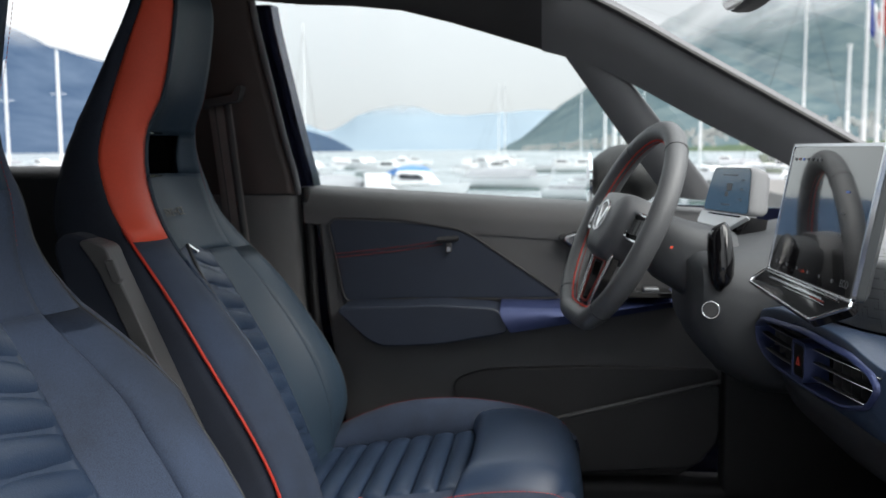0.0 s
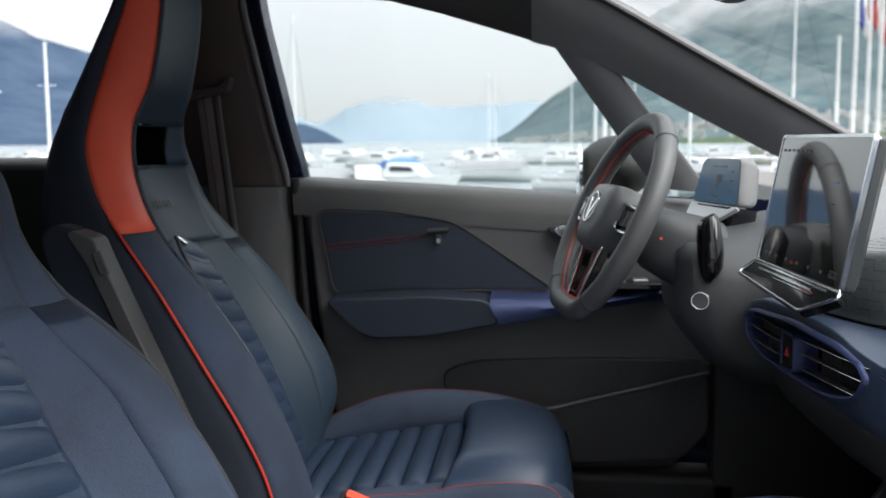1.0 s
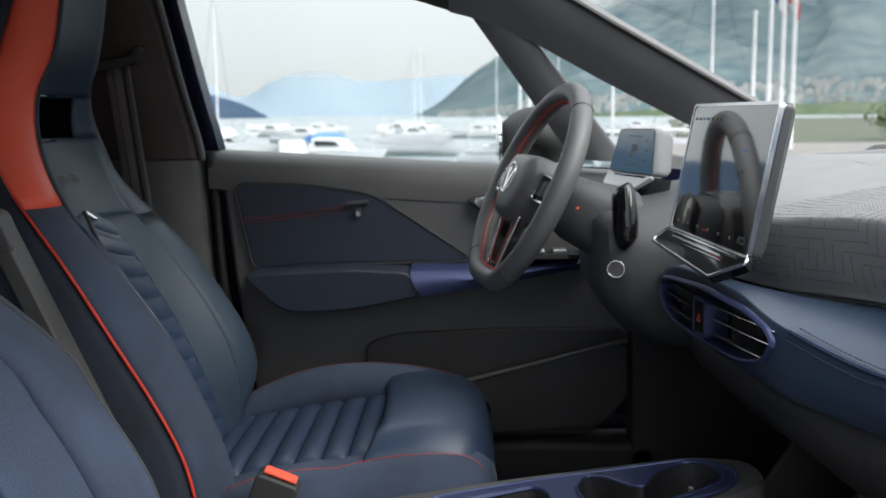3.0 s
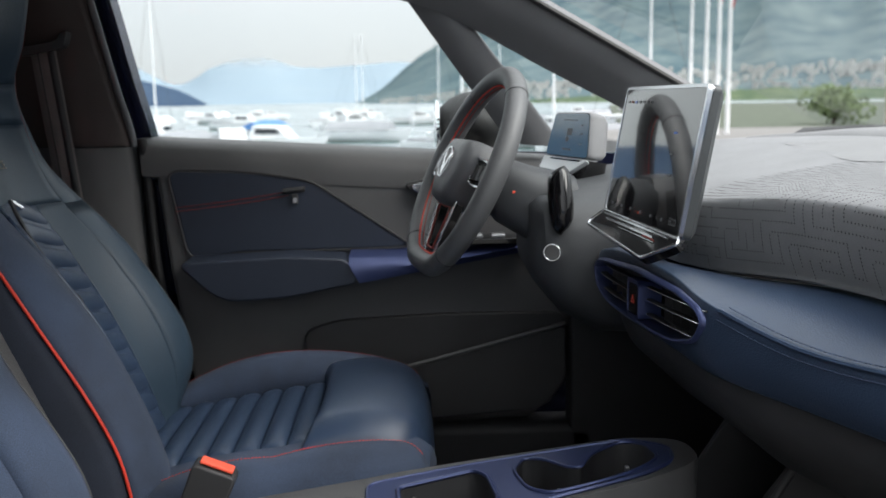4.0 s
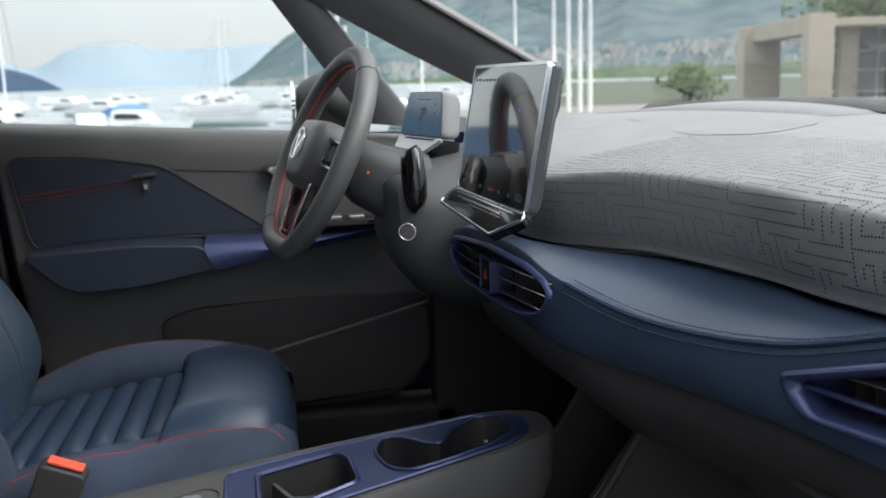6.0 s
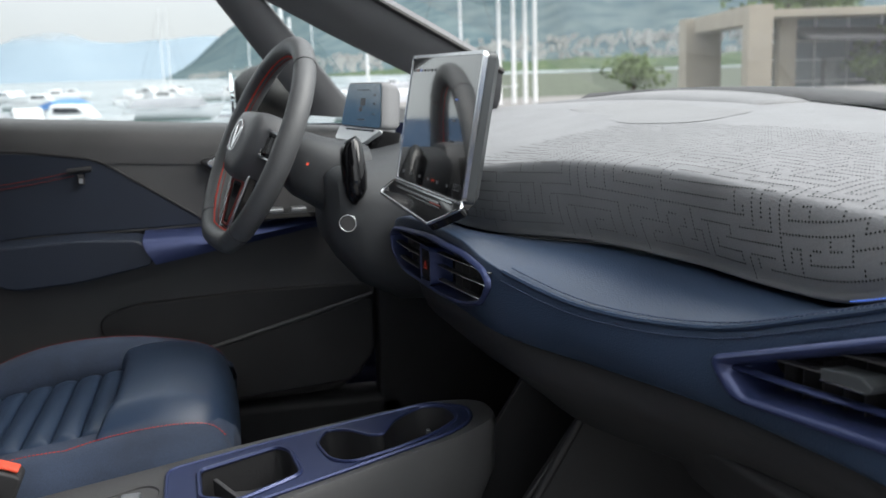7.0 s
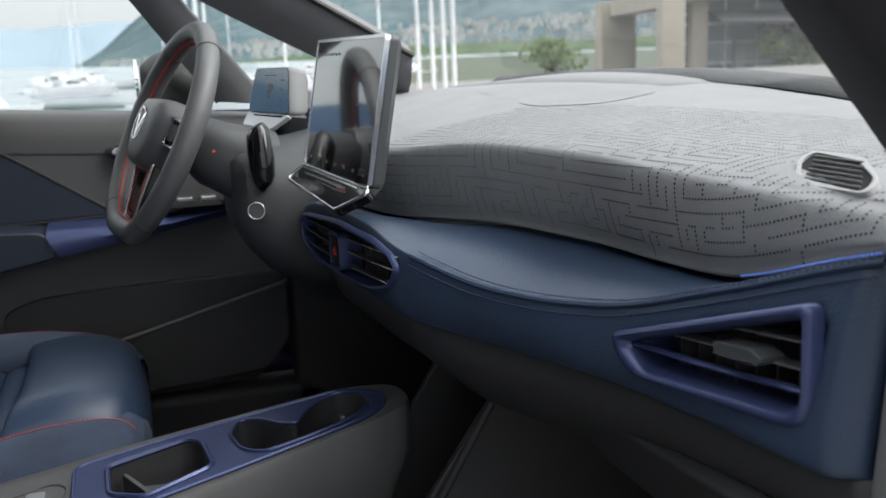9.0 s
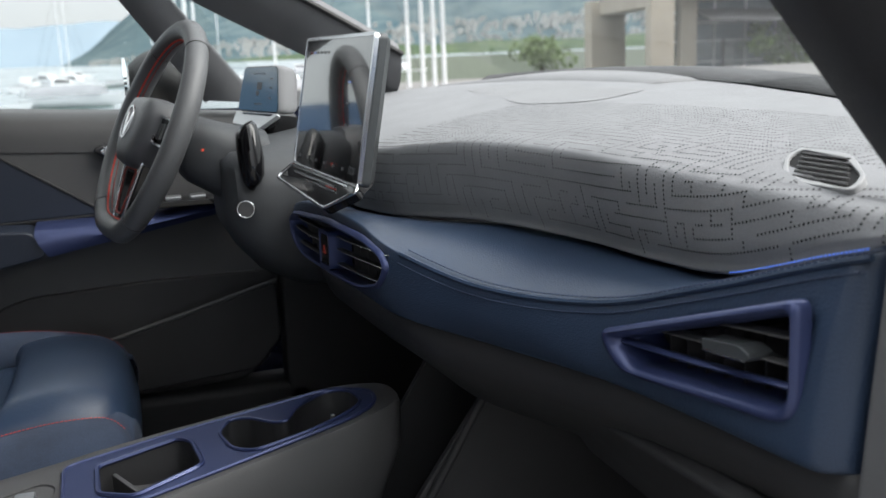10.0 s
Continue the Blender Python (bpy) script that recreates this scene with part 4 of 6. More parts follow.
def pad_section(y):
    """The section of the padded top at y, from under its lower edge over the ridge to the windscreen."""
    ex, ez, rx, rz, bx, bz = PAD(y)
    k = [(ex + 0.05, ez - 0.012), (ex + 0.006, ez - 0.008), (ex, ez + 0.002), (0.62 * ex + 0.38 * rx - 0.004, 0.62 * ez + 0.38 * rz), (0.08 * ex + 0.92 * rx - 0.002, 0.08 * ez + 0.92 * rz), (rx + 0.012, rz + 0.004), (0.92 * rx + 0.08 * bx, rz + 0.12 * (bz - rz) + 0.005), (0.8 * rx + 0.2 * bx, rz + 0.35 * (bz - rz) + 0.006), (0.45 * rx + 0.55 * bx, rz + 0.8 * (bz - rz) + 0.004), (bx, bz), (bx + 0.03, bz - 0.03)]
    c = smooth_curve(k, 50)
    return [(p[0], y, p[1]) for p in c]


dashboard = thing("dashboard", (0.6, 0.0, 0.9), "dashboard with perforated grey suede top and blue leather front", "dashboard")
DB = np.array((0.6, 0.0, 0.9))


def db(p):
    return tuple(np.array(p, float) - DB)


ys = np.linspace(-0.728, 0.70, 60)
part("padded_top", Geo().grid([[db(p) for p in pad_section(y)] for y in ys]), M_SUEDE, dashboard, "grey suede padded top", solid=0.01, offset=-1)

# perforations: a labyrinth of dotted lines, flat discs painted with the shade of holes
rng = random.Random(7)
CELL, NY, NS = 0.0125, 66, 30
Y0 = -0.712
SECTIONS = {}


def surface(y, s):
    """The point and the normal of the padded top at y, s metres up from its lower edge."""
    key = round(y, 5)
    if key not in SECTIONS:
        sec = np.array(pad_section(y))[5:]
        SECTIONS[key] = sec, np.r_[0, np.cumsum(np.linalg.norm(np.diff(sec, axis=0), axis=1))]
    sec, d = SECTIONS[key]
    p = np.array([np.interp(s, d, sec[:, k]) for k in range(3)])
    q = np.array([np.interp(s + 0.004, d, sec[:, k]) for k in range(3)])
    t = (q - p) / (np.linalg.norm(q - p) + 1e-9)
    n = np.array((-t[2], 0, t[0]))
    return p, n, t


walls = {(i, j, k) for i in range(NY) for j in range(NS) for k in (0, 1)}
seen, stack = {(0, 0)}, [(0, 0)]
while stack:
    i, j = stack[-1]
    ways = [(a, b) for a, b in ((1, 0), (-1, 0), (0, 1), (0, -1)) if (i + a, j + b) not in seen and 0 <= i + a < NY and 0 <= j + b < NS]
    if not ways:
        stack.pop()
        continue
    last = [w for w in ways if len(stack) > 1 and w == (i - stack[-2][0], j - stack[-2][1])]
    a, b = rng.choice(ways + last * 4)
    walls.discard((i + (a > 0), j, 0) if a else (i, j + (b > 0), 1))
    seen.add((i + a, j + b))
    stack.append((i + a, j + b))
g = Geo()
for i, j, k in sorted(walls):
    for m in range(3):
        u = m / 3
        y = Y0 + CELL * (i + (u if k else 0))
        s = 0.010 + CELL * (j + (0 if k else u))
        if y > 0.10 or j == 0 and k:
            continue
        p, n, t = surface(y, s)
        if 0.583 < p[0] < 0.64 and -0.645 < y < -0.532:
            continue
        r = 0.0013
        base = len(g.v)
        for q in range(6):
            c, d = math.cos(q * math.pi / 3) * r, math.sin(q * math.pi / 3) * r
            g.v.append(db(p + n * 0.0004 + np.array((0, 1, 0)) * c + t * d))
        g.f.append(tuple(base + q for q in range(6)))
part("perforation", g, M_HOLE_SHADE, dashboard, "labyrinth of fine perforations, their dark painted as flat dots", kind="stuff", smooth=False)

# speaker grille and cowl on the top
def on_top(x, y, lift=0.002):
    sec = np.array(pad_section(y))[22:47]
    return (x, y, float(np.interp(x, sec[:, 0], sec[:, 2])) + lift)


gr = rounded([(0.66, 0.40, 0), (0.80, 0.34, 0), (0.83, 0.05, 0), (0.70, -0.02, 0), (0.64, 0.08, 0)], 0.04)
gm = np.mean(np.array(gr), axis=0)
part("speaker_grille", Geo().grid([[db(on_top(gm[0] + (p[0] - gm[0]) * k, gm[1] + (p[1] - gm[1]) * k, 0.0008)) for p in gr] for k in (1, 0.75, 0.5, 0.25, 0.001)], loop=True), M_DASHGREY, dashboard, "grey speaker grille")
rows = []
for y in np.linspace(-0.60, 0.66, 26):
    bx, bz = PAD(y)[4:]
    rows.append([db((bx - 0.015, y, bz + 0.003)), db((bx + 0.01, y, bz + 0.016)), db((bx + 0.05, y, bz + 0.016)), db((bx + 0.08, y, bz - 0.03))])
part("windscreen_cowl", Geo().grid(rows), M_BLACK, dashboard, "black strip along the foot of the windscreen", solid=0.004)
rows = []
for y in np.linspace(0.12, 0.66, 16):
    bx, bz = PAD(y)[4:]
    h = 0.012 * math.sin(math.pi * (y - 0.12) / 0.54) ** 0.6
    rows.append([db((bx - 0.13, y, bz - 0.014)), db((bx - 0.10, y, bz + 0.4 * h)), db((bx - 0.03, y, bz + h)), db((bx + 0.03, y, bz - 0.005))])
part("display_hood", Geo().grid(rows), M_DASHGREY, dashboard, "grey raised hood over the driver's side", solid=0.004)

# outlines of the air vents
CVX = table([(-0.26, 0.362), (-0.20, 0.350), (-0.10, 0.3345), (0.0, 0.324), (0.12, 0.3115), (0.19, 0.311), (0.26, 0.32)])
CV_OUT = [(0.198, 0.924), (0.150, 0.942), (0.0, 0.953), (-0.140, 0.950), (-0.188, 0.940), (-0.203, 0.925), (-0.184, 0.898), (-0.130, 0.884), (-0.045, 0.880), (0.107, 0.882), (0.178, 0.899)]
cv_o = [(float(CVX(p[1])[0]), p[1], p[2]) for p in rounded([(0, y, z) for y, z in CV_OUT], 0.03)]


def inward(o, d):
    """The outline in the plane of y and z, moved in by d along its normals."""
    o = np.array(o, float)
    n = len(o)
    area = sum(o[i, 1] * o[(i + 1) % n, 2] - o[(i + 1) % n, 1] * o[i, 2] for i in range(n))
    out = []
    for i in range(n):
        t = o[(i + 1) % n] - o[i - 1]
        t /= np.linalg.norm(t) + 1e-9
        m = np.array((0, -t[2], t[1])) * (1 if area > 0 else -1)
        out.append(o[i] + m * d)
    return out


def pface(y, z, back=0.0):
    """On the face of the passenger's vent."""
    return (0.492 - 0.2 * (y + 0.58) + back, y, z)


def pv_loop(corners, back=0.0):
    return rounded([(*pface(y, z, back), r) for y, z, r in corners], 0.01)


PV_OUT = [(-0.475, 0.912, 0.014), (-0.687, 0.985, 0.012), (-0.6885, 0.8905, 0.026), (-0.503, 0.880, 0.034)]
PV_IN = [(-0.494, 0.9075, 0.010), (-0.678, 0.970, 0.008), (-0.679, 0.9035, 0.018), (-0.517, 0.890, 0.022)]
pv_o, pv_i = pv_loop(PV_OUT), pv_loop(PV_IN)
CV_HOLE, PV_HOLE = inward(cv_o, 0.003), [0.5 * (np.array(a) + np.array(b)) for a, b in zip(pv_o, pv_i)]

# blue leather front: seam line and lower edge by the place across the car
BLUE = table([(-0.735, 0.548, 1.020, 0.522, 0.868), (-0.69, 0.537, 1.007, 0.513, 0.866), (-0.58, 0.508, 0.968, 0.498, 0.863), (-0.455, 0.474, 0.930, 0.474, 0.860), (-0.31, 0.414, 0.920, 0.424, 0.858), (-0.20, 0.356, 0.944, 0.362, 0.866), (-0.10, 0.341, 0.958, 0.346, 0.870), (0.0, 0.330, 0.960, 0.336, 0.870), (0.12, 0.317, 0.956, 0.324, 0.870), (0.19, 0.316, 0.945, 0.324, 0.882), (0.225, 0.333, 0.94, 0.34, 0.89)])
rows, seam_rows = [], []
for y in np.r_[np.linspace(-0.722, 0.19, 150), np.linspace(0.2, 0.225, 5)]:
    sx, sz, lx, lz = BLUE(y)
    ex, ez = PAD(y)[:2]
    turn = 0.03 * max(0.0, (-0.700 - y) / 0.022) ** 2
    sx, lx, ex = sx + turn, lx + turn, ex + turn
    k = [(ex + 0.045, ez - 0.016), (ex + 0.012, ez - 0.013), (0.55 * ex + 0.45 * sx, 0.55 * ez + 0.45 * sz - 0.002), (sx + 0.012, sz + 0.002), (sx, sz - 0.004), (0.5 * (sx + lx) - 0.006, 0.5 * (sz + lz)), (lx - 0.002, lz + 0.008), (lx + 0.012, lz - 0.004), (lx + 0.06, lz - 0.010)]
    c = smooth_curve(k, 64)
    rows.append([db((p[0], y, p[1])) for p in c])
leather = Geo().grid(rows)


def inside(y, z, o):
    hit = False
    for i in range(len(o)):
        a, b = o[i - 1], o[i]
        if (a[2] > z) != (b[2] > z) and y < a[1] + (z - a[2]) / (b[2] - a[2]) * (b[1] - a[1]):
            hit = not hit
    return hit


def mid(face):
    return np.mean([leather.v[i] for i in face], axis=0) + DB


leather.f = [fa for fa in leather.f if not (mid(fa)[0] < BLUE(mid(fa)[1])[0] + 0.013 and (inside(mid(fa)[1], mid(fa)[2], CV_HOLE) or inside(mid(fa)[1], mid(fa)[2], PV_HOLE)))]
part("leather_front", leather, M_LEATHER, dashboard, "blue leather front", solid=0.008, offset=-1)
for dx, dz, kind_ in ((0.010, 0.0045, 0), (-0.003, -0.0085, 0), (0.001, 0.0005, 1)):
    line = []
    for y in np.linspace(-0.715, -0.215, 50):
        sx, sz = BLUE(y)[:2]
        line.append(db((sx + dx, y, sz + dz)))
    if kind_:
        part("seam_fold", Geo().tube(line, 0.0028, 6), M_LEATHER, dashboard)
    else:
        part("blue_stitching", stitches(line, 0.0058, 0.0040, 0.0008), M_BLUETHREAD, dashboard)
led = [db((PAD(y)[0] - 0.013, y, PAD(y)[1] - 0.004)) for y in np.linspace(-0.70, -0.555, 26)]
part("light_strip", stitches(led, 0.0040, 0.0016, 0.0007), M_LED, dashboard, "dotted blue light strip")

# black and grey structure under the blue front
rows = []
for y in np.linspace(-0.735, 0.70, 40):
    lx, lz = BLUE(min(y, 0.2))[2:]
    rows.append([db((lx + 0.02, y, lz - 0.002)), db((lx + 0.035, y, lz - 0.05)), db((lx + 0.10, y, lz - 0.11)), db((lx + 0.22, y, lz - 0.17)), db((0.86, y, 0.56)), db((0.92, y, 0.36))])
part("lower_panel", Geo().grid(rows), M_BLACK, dashboard, "black lower panel above the footwell", solid=0.01)
# solid block coloured like the shade in a slot
part("card_slot", Geo().box(db((0.425, -0.24, 0.828)), db((0.455, -0.18, 0.838))), M_HOLE_SHADE, dashboard, bevel=0.003)
part("glovebox_lid", Geo().prism([db(p) for p in rounded([(0.56, -0.66, 0.70), (0.56, -0.28, 0.70), (0.50, -0.28, 0.79), (0.52, -0.66, 0.80)], 0.02)], (0.02, 0, 0.01)), M_BLACK, dashboard, bevel=0.006)

# centre air vent
cvent = thing("centre_air_vent", (0.33, 0.0, 0.915), "oval centre air vent with blue rim and hazard button", "air vent", "dashboard air vents")
CV = np.array((0.33, 0.0, 0.915))


def lv(pts, back=0.0):
    return [tuple(np.array(p) + (back, 0, 0) - CV) for p in pts]


def cvp(y, z, back=0.0):
    return (float(CVX(y)[0]) + back, y, z)


part("rim", Geo().grid([lv(cv_o, 0.006), lv(cv_o, -0.001), lv(inward(cv_o, 0.003), -0.004), lv(inward(cv_o, 0.0055), -0.003), lv(inward(cv_o, 0.0065), 0.004), lv(inward(cv_o, 0.0065), 0.036), lv(inward(cv_o, 0.005), 0.036), lv(inward(cv_o, 0.002), 0.010), lv(cv_o, 0.006)], loop=True), M_BLUETRIM, cvent, "blue lacquered rim")
cv_i = inward(cv_o, 0.0055)
# near-black sheet in place of the shaded depth of the duct
part("cavity_shade", Geo().prism(lv(cv_i, 0.036), (0.004, 0, 0)), M_HOLE_SHADE, cvent)
for k in range(3):
    z = 0.899 + 0.0165 * k
    for y0, y1, lift in ((0.170 - 0.02 * (k == 0), 0.026, 0.0), (-0.030, -0.198 + 0.022 * (k == 0), 0.005)):
        line = [cvp(y, z + lift * abs(y - y0) / 0.17 - 0.002 * (k == 0), 0.008) for y in np.linspace(y0, y1, 7)]
        blade = part("slat", Geo().tube(lv(line), 0.0016, 6, flat=3.5), M_BLACK, cvent)
        part("slat_edge", Geo().tube(lv(line, -0.0052), 0.0006, 5), M_CHROME, blade, "thin bright slat edge")
for y in (0.155, 0.13, 0.105, 0.08, 0.055, -0.055, -0.08, -0.105, -0.13, -0.155, -0.18):
    x = float(CVX(y)[0]) + 0.018
    part("vane", Geo().box(tuple(np.array((x, y - 0.001, 0.890)) - CV), tuple(np.array((x + 0.014, y + 0.001, 0.944)) - CV)), M_BLACK, cvent)
hz = rounded([cvp(0.017, 0.891, -0.003), cvp(-0.019, 0.892, -0.003), cvp(-0.019, 0.932, -0.003), cvp(0.017, 0.932, -0.003)], 0.004)
hb = part("hazard_button", Geo().prism(lv(hz), (0.03, 0, 0)), M_GLOSSBLACK, cvent, "black hazard button", bevel=0.0015)
part("button_frame", Geo().ring(lv([np.array(p) + (-0.0012, 0, 0) for p in inward(hz, -0.005)]), lv([np.array(p) + (-0.0012, 0, 0) for p in hz]), (0.03, 0, 0)), M_BLUETRIM, cvent)
part("warning_triangle", Geo().ring(lv([cvp(0.006, 0.906, -0.0042), cvp(-0.006, 0.906, -0.0042), cvp(0.0, 0.917, -0.0042)]), lv([cvp(0.0035, 0.9075, -0.0042), cvp(-0.0035, 0.9075, -0.0042), cvp(0.0, 0.914, -0.0042)]), (0.001, 0, 0)), M_ICONRED, hb, "red warning triangle")

# passenger's air vent
pvent = thing("passenger_air_vent", (0.5, -0.58, 0.925), "wedge-shaped air vent with blue rim and sliding knob", "air vent", "dashboard air vents")
PV = np.array((0.5, -0.58, 0.925))


def lp(pts, back=0.0):
    return [tuple(np.array(p) + (back, 0, 0) - PV) for p in pts]


def blend(u):
    return [(1 - u) * np.array(a) + u * np.array(b) for a, b in zip(pv_o, pv_i)]


part("rim", Geo().grid([lp(pv_o, 0.008), lp(pv_o, -0.001), lp(blend(0.12), -0.0045), lp(blend(0.4), -0.006), lp(blend(0.62), -0.0045), lp(blend(0.82), 0.001), lp(pv_i, 0.007), lp(pv_i, 0.05), lp(blend(0.85), 0.05), lp(blend(0.5), 0.012), lp(pv_o, 0.008)], loop=True), M_BLUETRIM, pvent, "blue lacquered rim")
# back sheet, coloured as the shade behind the slats
part("cavity_shade", Geo().prism(lp(pv_i, 0.046), (0.004, 0, 0)), M_HOLE_SHADE, pvent)
part("accent_slat", Geo().tube(lp(smooth_curve([pface(-0.498, 0.9065, 0.008), pface(-0.58, 0.9105, 0.006), pface(-0.677, 0.9165, 0.008)], 12)), 0.0026, 8, flat=2.0), M_BLUETRIM, pvent, "blue accent slat")
for y0, zl, zr in ((-0.545, 0.9265, 0.9325), (-0.605, 0.9475, 0.9525)):
    blade = part("slat", Geo().tube(lp([pface(y0, zl, 0.012), pface(-0.678, zr, 0.012)]), 0.0020, 8, flat=4.0), M_BLACK, pvent)
    part("slat_edge", Geo().tube(lp([pface(y0, zl, 0.0045), pface(-0.678, zr, 0.0045)]), 0.0008, 5), M_DOOR, blade, "lighter grey slat edge")
for y in np.arange(-0.53, -0.675, -0.02):
    part("vane", Geo().box(tuple(np.array(pface(y, 0.893, 0.026)) - PV), tuple(np.array(pface(y - 0.002, 0.912 + 0.30 * (-0.51 - y), 0.042)) - PV)), M_BLACK, pvent)
knob_ = part("slider_knob", Geo().prism(lp(rounded([pface(-0.604, 0.9375, -0.008), pface(-0.640, 0.9405, -0.008), pface(-0.652, 0.9345, -0.008), pface(-0.646, 0.9285, -0.008), pface(-0.606, 0.9275, -0.008)], 0.003)), (0.022, 0, 0)), M_HOUSING, pvent, "grey sliding knob", bevel=0.002)
part("knob_edge", Geo().tube(lp([pface(-0.606, 0.929, -0.0085), pface(-0.645, 0.930, -0.0085)]), 0.0009, 5), M_CHROME, knob_, "bright lower edge")

# defroster vent on the padded top
tv = thing("side_window_vent", (0.61, -0.59, 1.05), "pale-framed side window vent set into the suede top", "air vent", "dashboard air vents")
TV = np.array((0.61, -0.59, 1.05))
TV_OUT = [(0.594, -0.560, 1.045), (0.614, -0.5385, 1.055), (0.627, -0.540, 1.0615), (0.6275, -0.600, 1.0615), (0.604, -0.643, 1.050), (0.588, -0.648, 1.0415), (0.586, -0.585, 1.041)]
tv_o = rounded(TV_OUT, 0.010)
tv_n = np.array((-0.45, 0, 0.89)) * 0.004
tv_i = shrink(tv_o, 0.0055)
part("vent_frame", Geo().ring([tuple(np.array(p) + 1.7 * tv_n - TV) for p in tv_o], [tuple(np.array(p) + 1.7 * tv_n - TV) for p in tv_i], -4 * tv_n), M_FRAME, tv, "pale satin frame", bevel=0.001)
# shallow sheet, its near-black painted as shade under the slats
part("cavity_shade", Geo().prism([tuple(np.array(p) + 1.1 * tv_n - TV) for p in tv_i], -2 * tv_n), M_HOLE_SHADE, tv)
for k in range(6):
    u = (k + 0.6) / 6.4
    a = np.array((0.590 + 0.035 * u, -0.578 + 0.030 * u, 1.043 + 0.0175 * u)) + tv_n * 1.6
    b = np.array((0.590 + 0.035 * u, -0.640 + 0.038 * u, 1.043 + 0.0175 * u)) + tv_n * 1.6
    part("slat", Geo().tube([tuple(a - TV), tuple(b - TV)], 0.0012, 6), M_DOOR, tv)

# passenger end of the dashboard and windscreen pillar
part("wall_passenger_end", Geo().prism([(0.545, -0.724, 1.03), (0.53, -0.724, 0.86), (0.56, -0.724, 0.40), (1.0, -0.724, 0.40), (1.0, -0.724, 1.02)], (0, -0.05, 0)), M_PILLAR, label="grey trim at the passenger end of the dashboard", kind="structure", bevel=0.008)
prow = []
for u in np.linspace(0, 1, 12):
    a = np.array((0.365, -0.655, 1.34)) * (1 - u) + np.array((0.610, -0.70, 1.02)) * u
    prow.append([a, a + (0.010, -0.010, 0.006), a + (0.045, -0.04, 0.03), a + (0.06, -0.09, 0.03), a + (0.02, -0.10, 0.0), a + (0.0, -0.05, -0.01)])
part("pillar_front_right", Geo().grid(prow, loop=True, caps=True), M_BLACK, label="black passenger-side windscreen pillar", kind="structure")
part("trim_pillar_seal_right", Geo().tube([np.array(r[2]) + (-0.008, -0.03, -0.004) for r in prow], 0.016, 10), M_RUBBER, label="black rubber door seal on the pillar", kind="structure")
part("trim_aperture_right", Geo().tube(smooth_curve([(0.53, -0.79, 1.10), (0.56, -0.80, 0.98), (0.545, -0.80, 0.80), (0.50, -0.80, 0.55), (0.45, -0.80, 0.38)], 16), 0.02, 8), M_PAINT, label="dark blue painted door aperture", kind="structure")

# ---------------------------------------------------------------- steering wheel and column
WC = Vector((0.1257, 0.3637, 1.0507))
RAKE, TOE = radians(25.3), radians(11.5)
W_FWD = Vector((math.cos(TOE), math.sin(TOE), 0))
W_LEFT = Vector((-math.sin(TOE), math.cos(TOE), 0))
W_UP = W_FWD * math.sin(RAKE) + Vector((0, 0, math.cos(RAKE)))
W_N = W_FWD * -math.cos(RAKE) + Vector((0, 0, math.sin(RAKE)))


def wl(a, b, c):
    """Wheel coordinates: a to the driver's left, b up the wheel, c towards the driver."""
    return tuple(W_LEFT * a + W_UP * b + W_N * c)


wheel = thing("steering_wheel", WC, "grey leather steering wheel with flattened bottom and red stitching", "steering wheel")


def rim_path(r, c=0.0, n=96):
    out = []
    for q in np.linspace(0, 2 * math.pi, n, endpoint=False):
        b = r * math.cos(q)
        flat = -0.158 - (r - 0.169)
        if b < flat:
            b = flat + (b - flat) * 0.25
        out.append(wl(r * math.sin(q), b, c))
    return out


part("rim", Geo().tube(rim_path(0.169), [0.0165 + 0.0015 * abs(math.sin(q * 2 * math.pi / 96)) for q in range(96)], 16, closed=True), M_WHEEL, wheel, "grey leather rim")
part("red_stitching", stitches(rim_path(0.1512, 0.004) + rim_path(0.1512, 0.004)[:1], 0.0046, 0.0036, 0.0016), M_REDLINE, wheel, "red cross stitching")
part("red_stitching", stitches(rim_path(0.1510, -0.003) + rim_path(0.1510, -0.003)[:1], 0.0048, 0.0034, 0.0010), M_DKRED, wheel)
for q in (38, 142, 218, 322):
    a = radians(q)
    b = 0.169 * math.cos(a)
    if b < -0.158:
        b = -0.158 + (b + 0.158) * 0.25
    c0 = Vector(wl(0.169 * math.sin(a), b, 0))
    rad = Vector(wl(math.sin(a), math.cos(a), 0))
    ringp = [tuple(c0 + (rad * math.cos(t) + W_N * math.sin(t)) * 0.0176) for t in np.linspace(0, 2 * math.pi, 20, endpoint=False)]
    part("rim_seam", Geo().tube(ringp, 0.0008, 5, closed=True), M_BLACK, wheel)
hub = [(-0.062, 0.052), (0.062, 0.052), (0.080, 0.025), (0.074, -0.020), (0.046, -0.062), (-0.046, -0.062), (-0.074, -0.020), (-0.080, 0.025)]
hub_r = rounded([(a, b, 0) for a, b in hub], 0.022)
rows = []
for sc, c in ((1.0, -0.03), (1.0, 0.004), (0.97, 0.016), (0.88, 0.026), (0.70, 0.031), (0.4, 0.033), (0.05, 0.0335)):
    rows.append([wl(p[0] * sc, p[1] * sc, c) for p in hub_r])
airbag = part("airbag_cover", Geo().grid(rows, loop=True, caps=True), M_WHEELHUB, wheel, "grey airbag cover")
circ = lambda r, c, n=36: [wl(r * math.sin(q), 0.004 + r * math.cos(q), c) for q in np.linspace(0, 2 * math.pi, n, endpoint=False)]
part("emblem", Geo().ring(circ(0.0265, 0.0345), circ(0.0238, 0.0345), tuple(W_N * 0.002)), M_CHROME, airbag, "silver ring emblem")
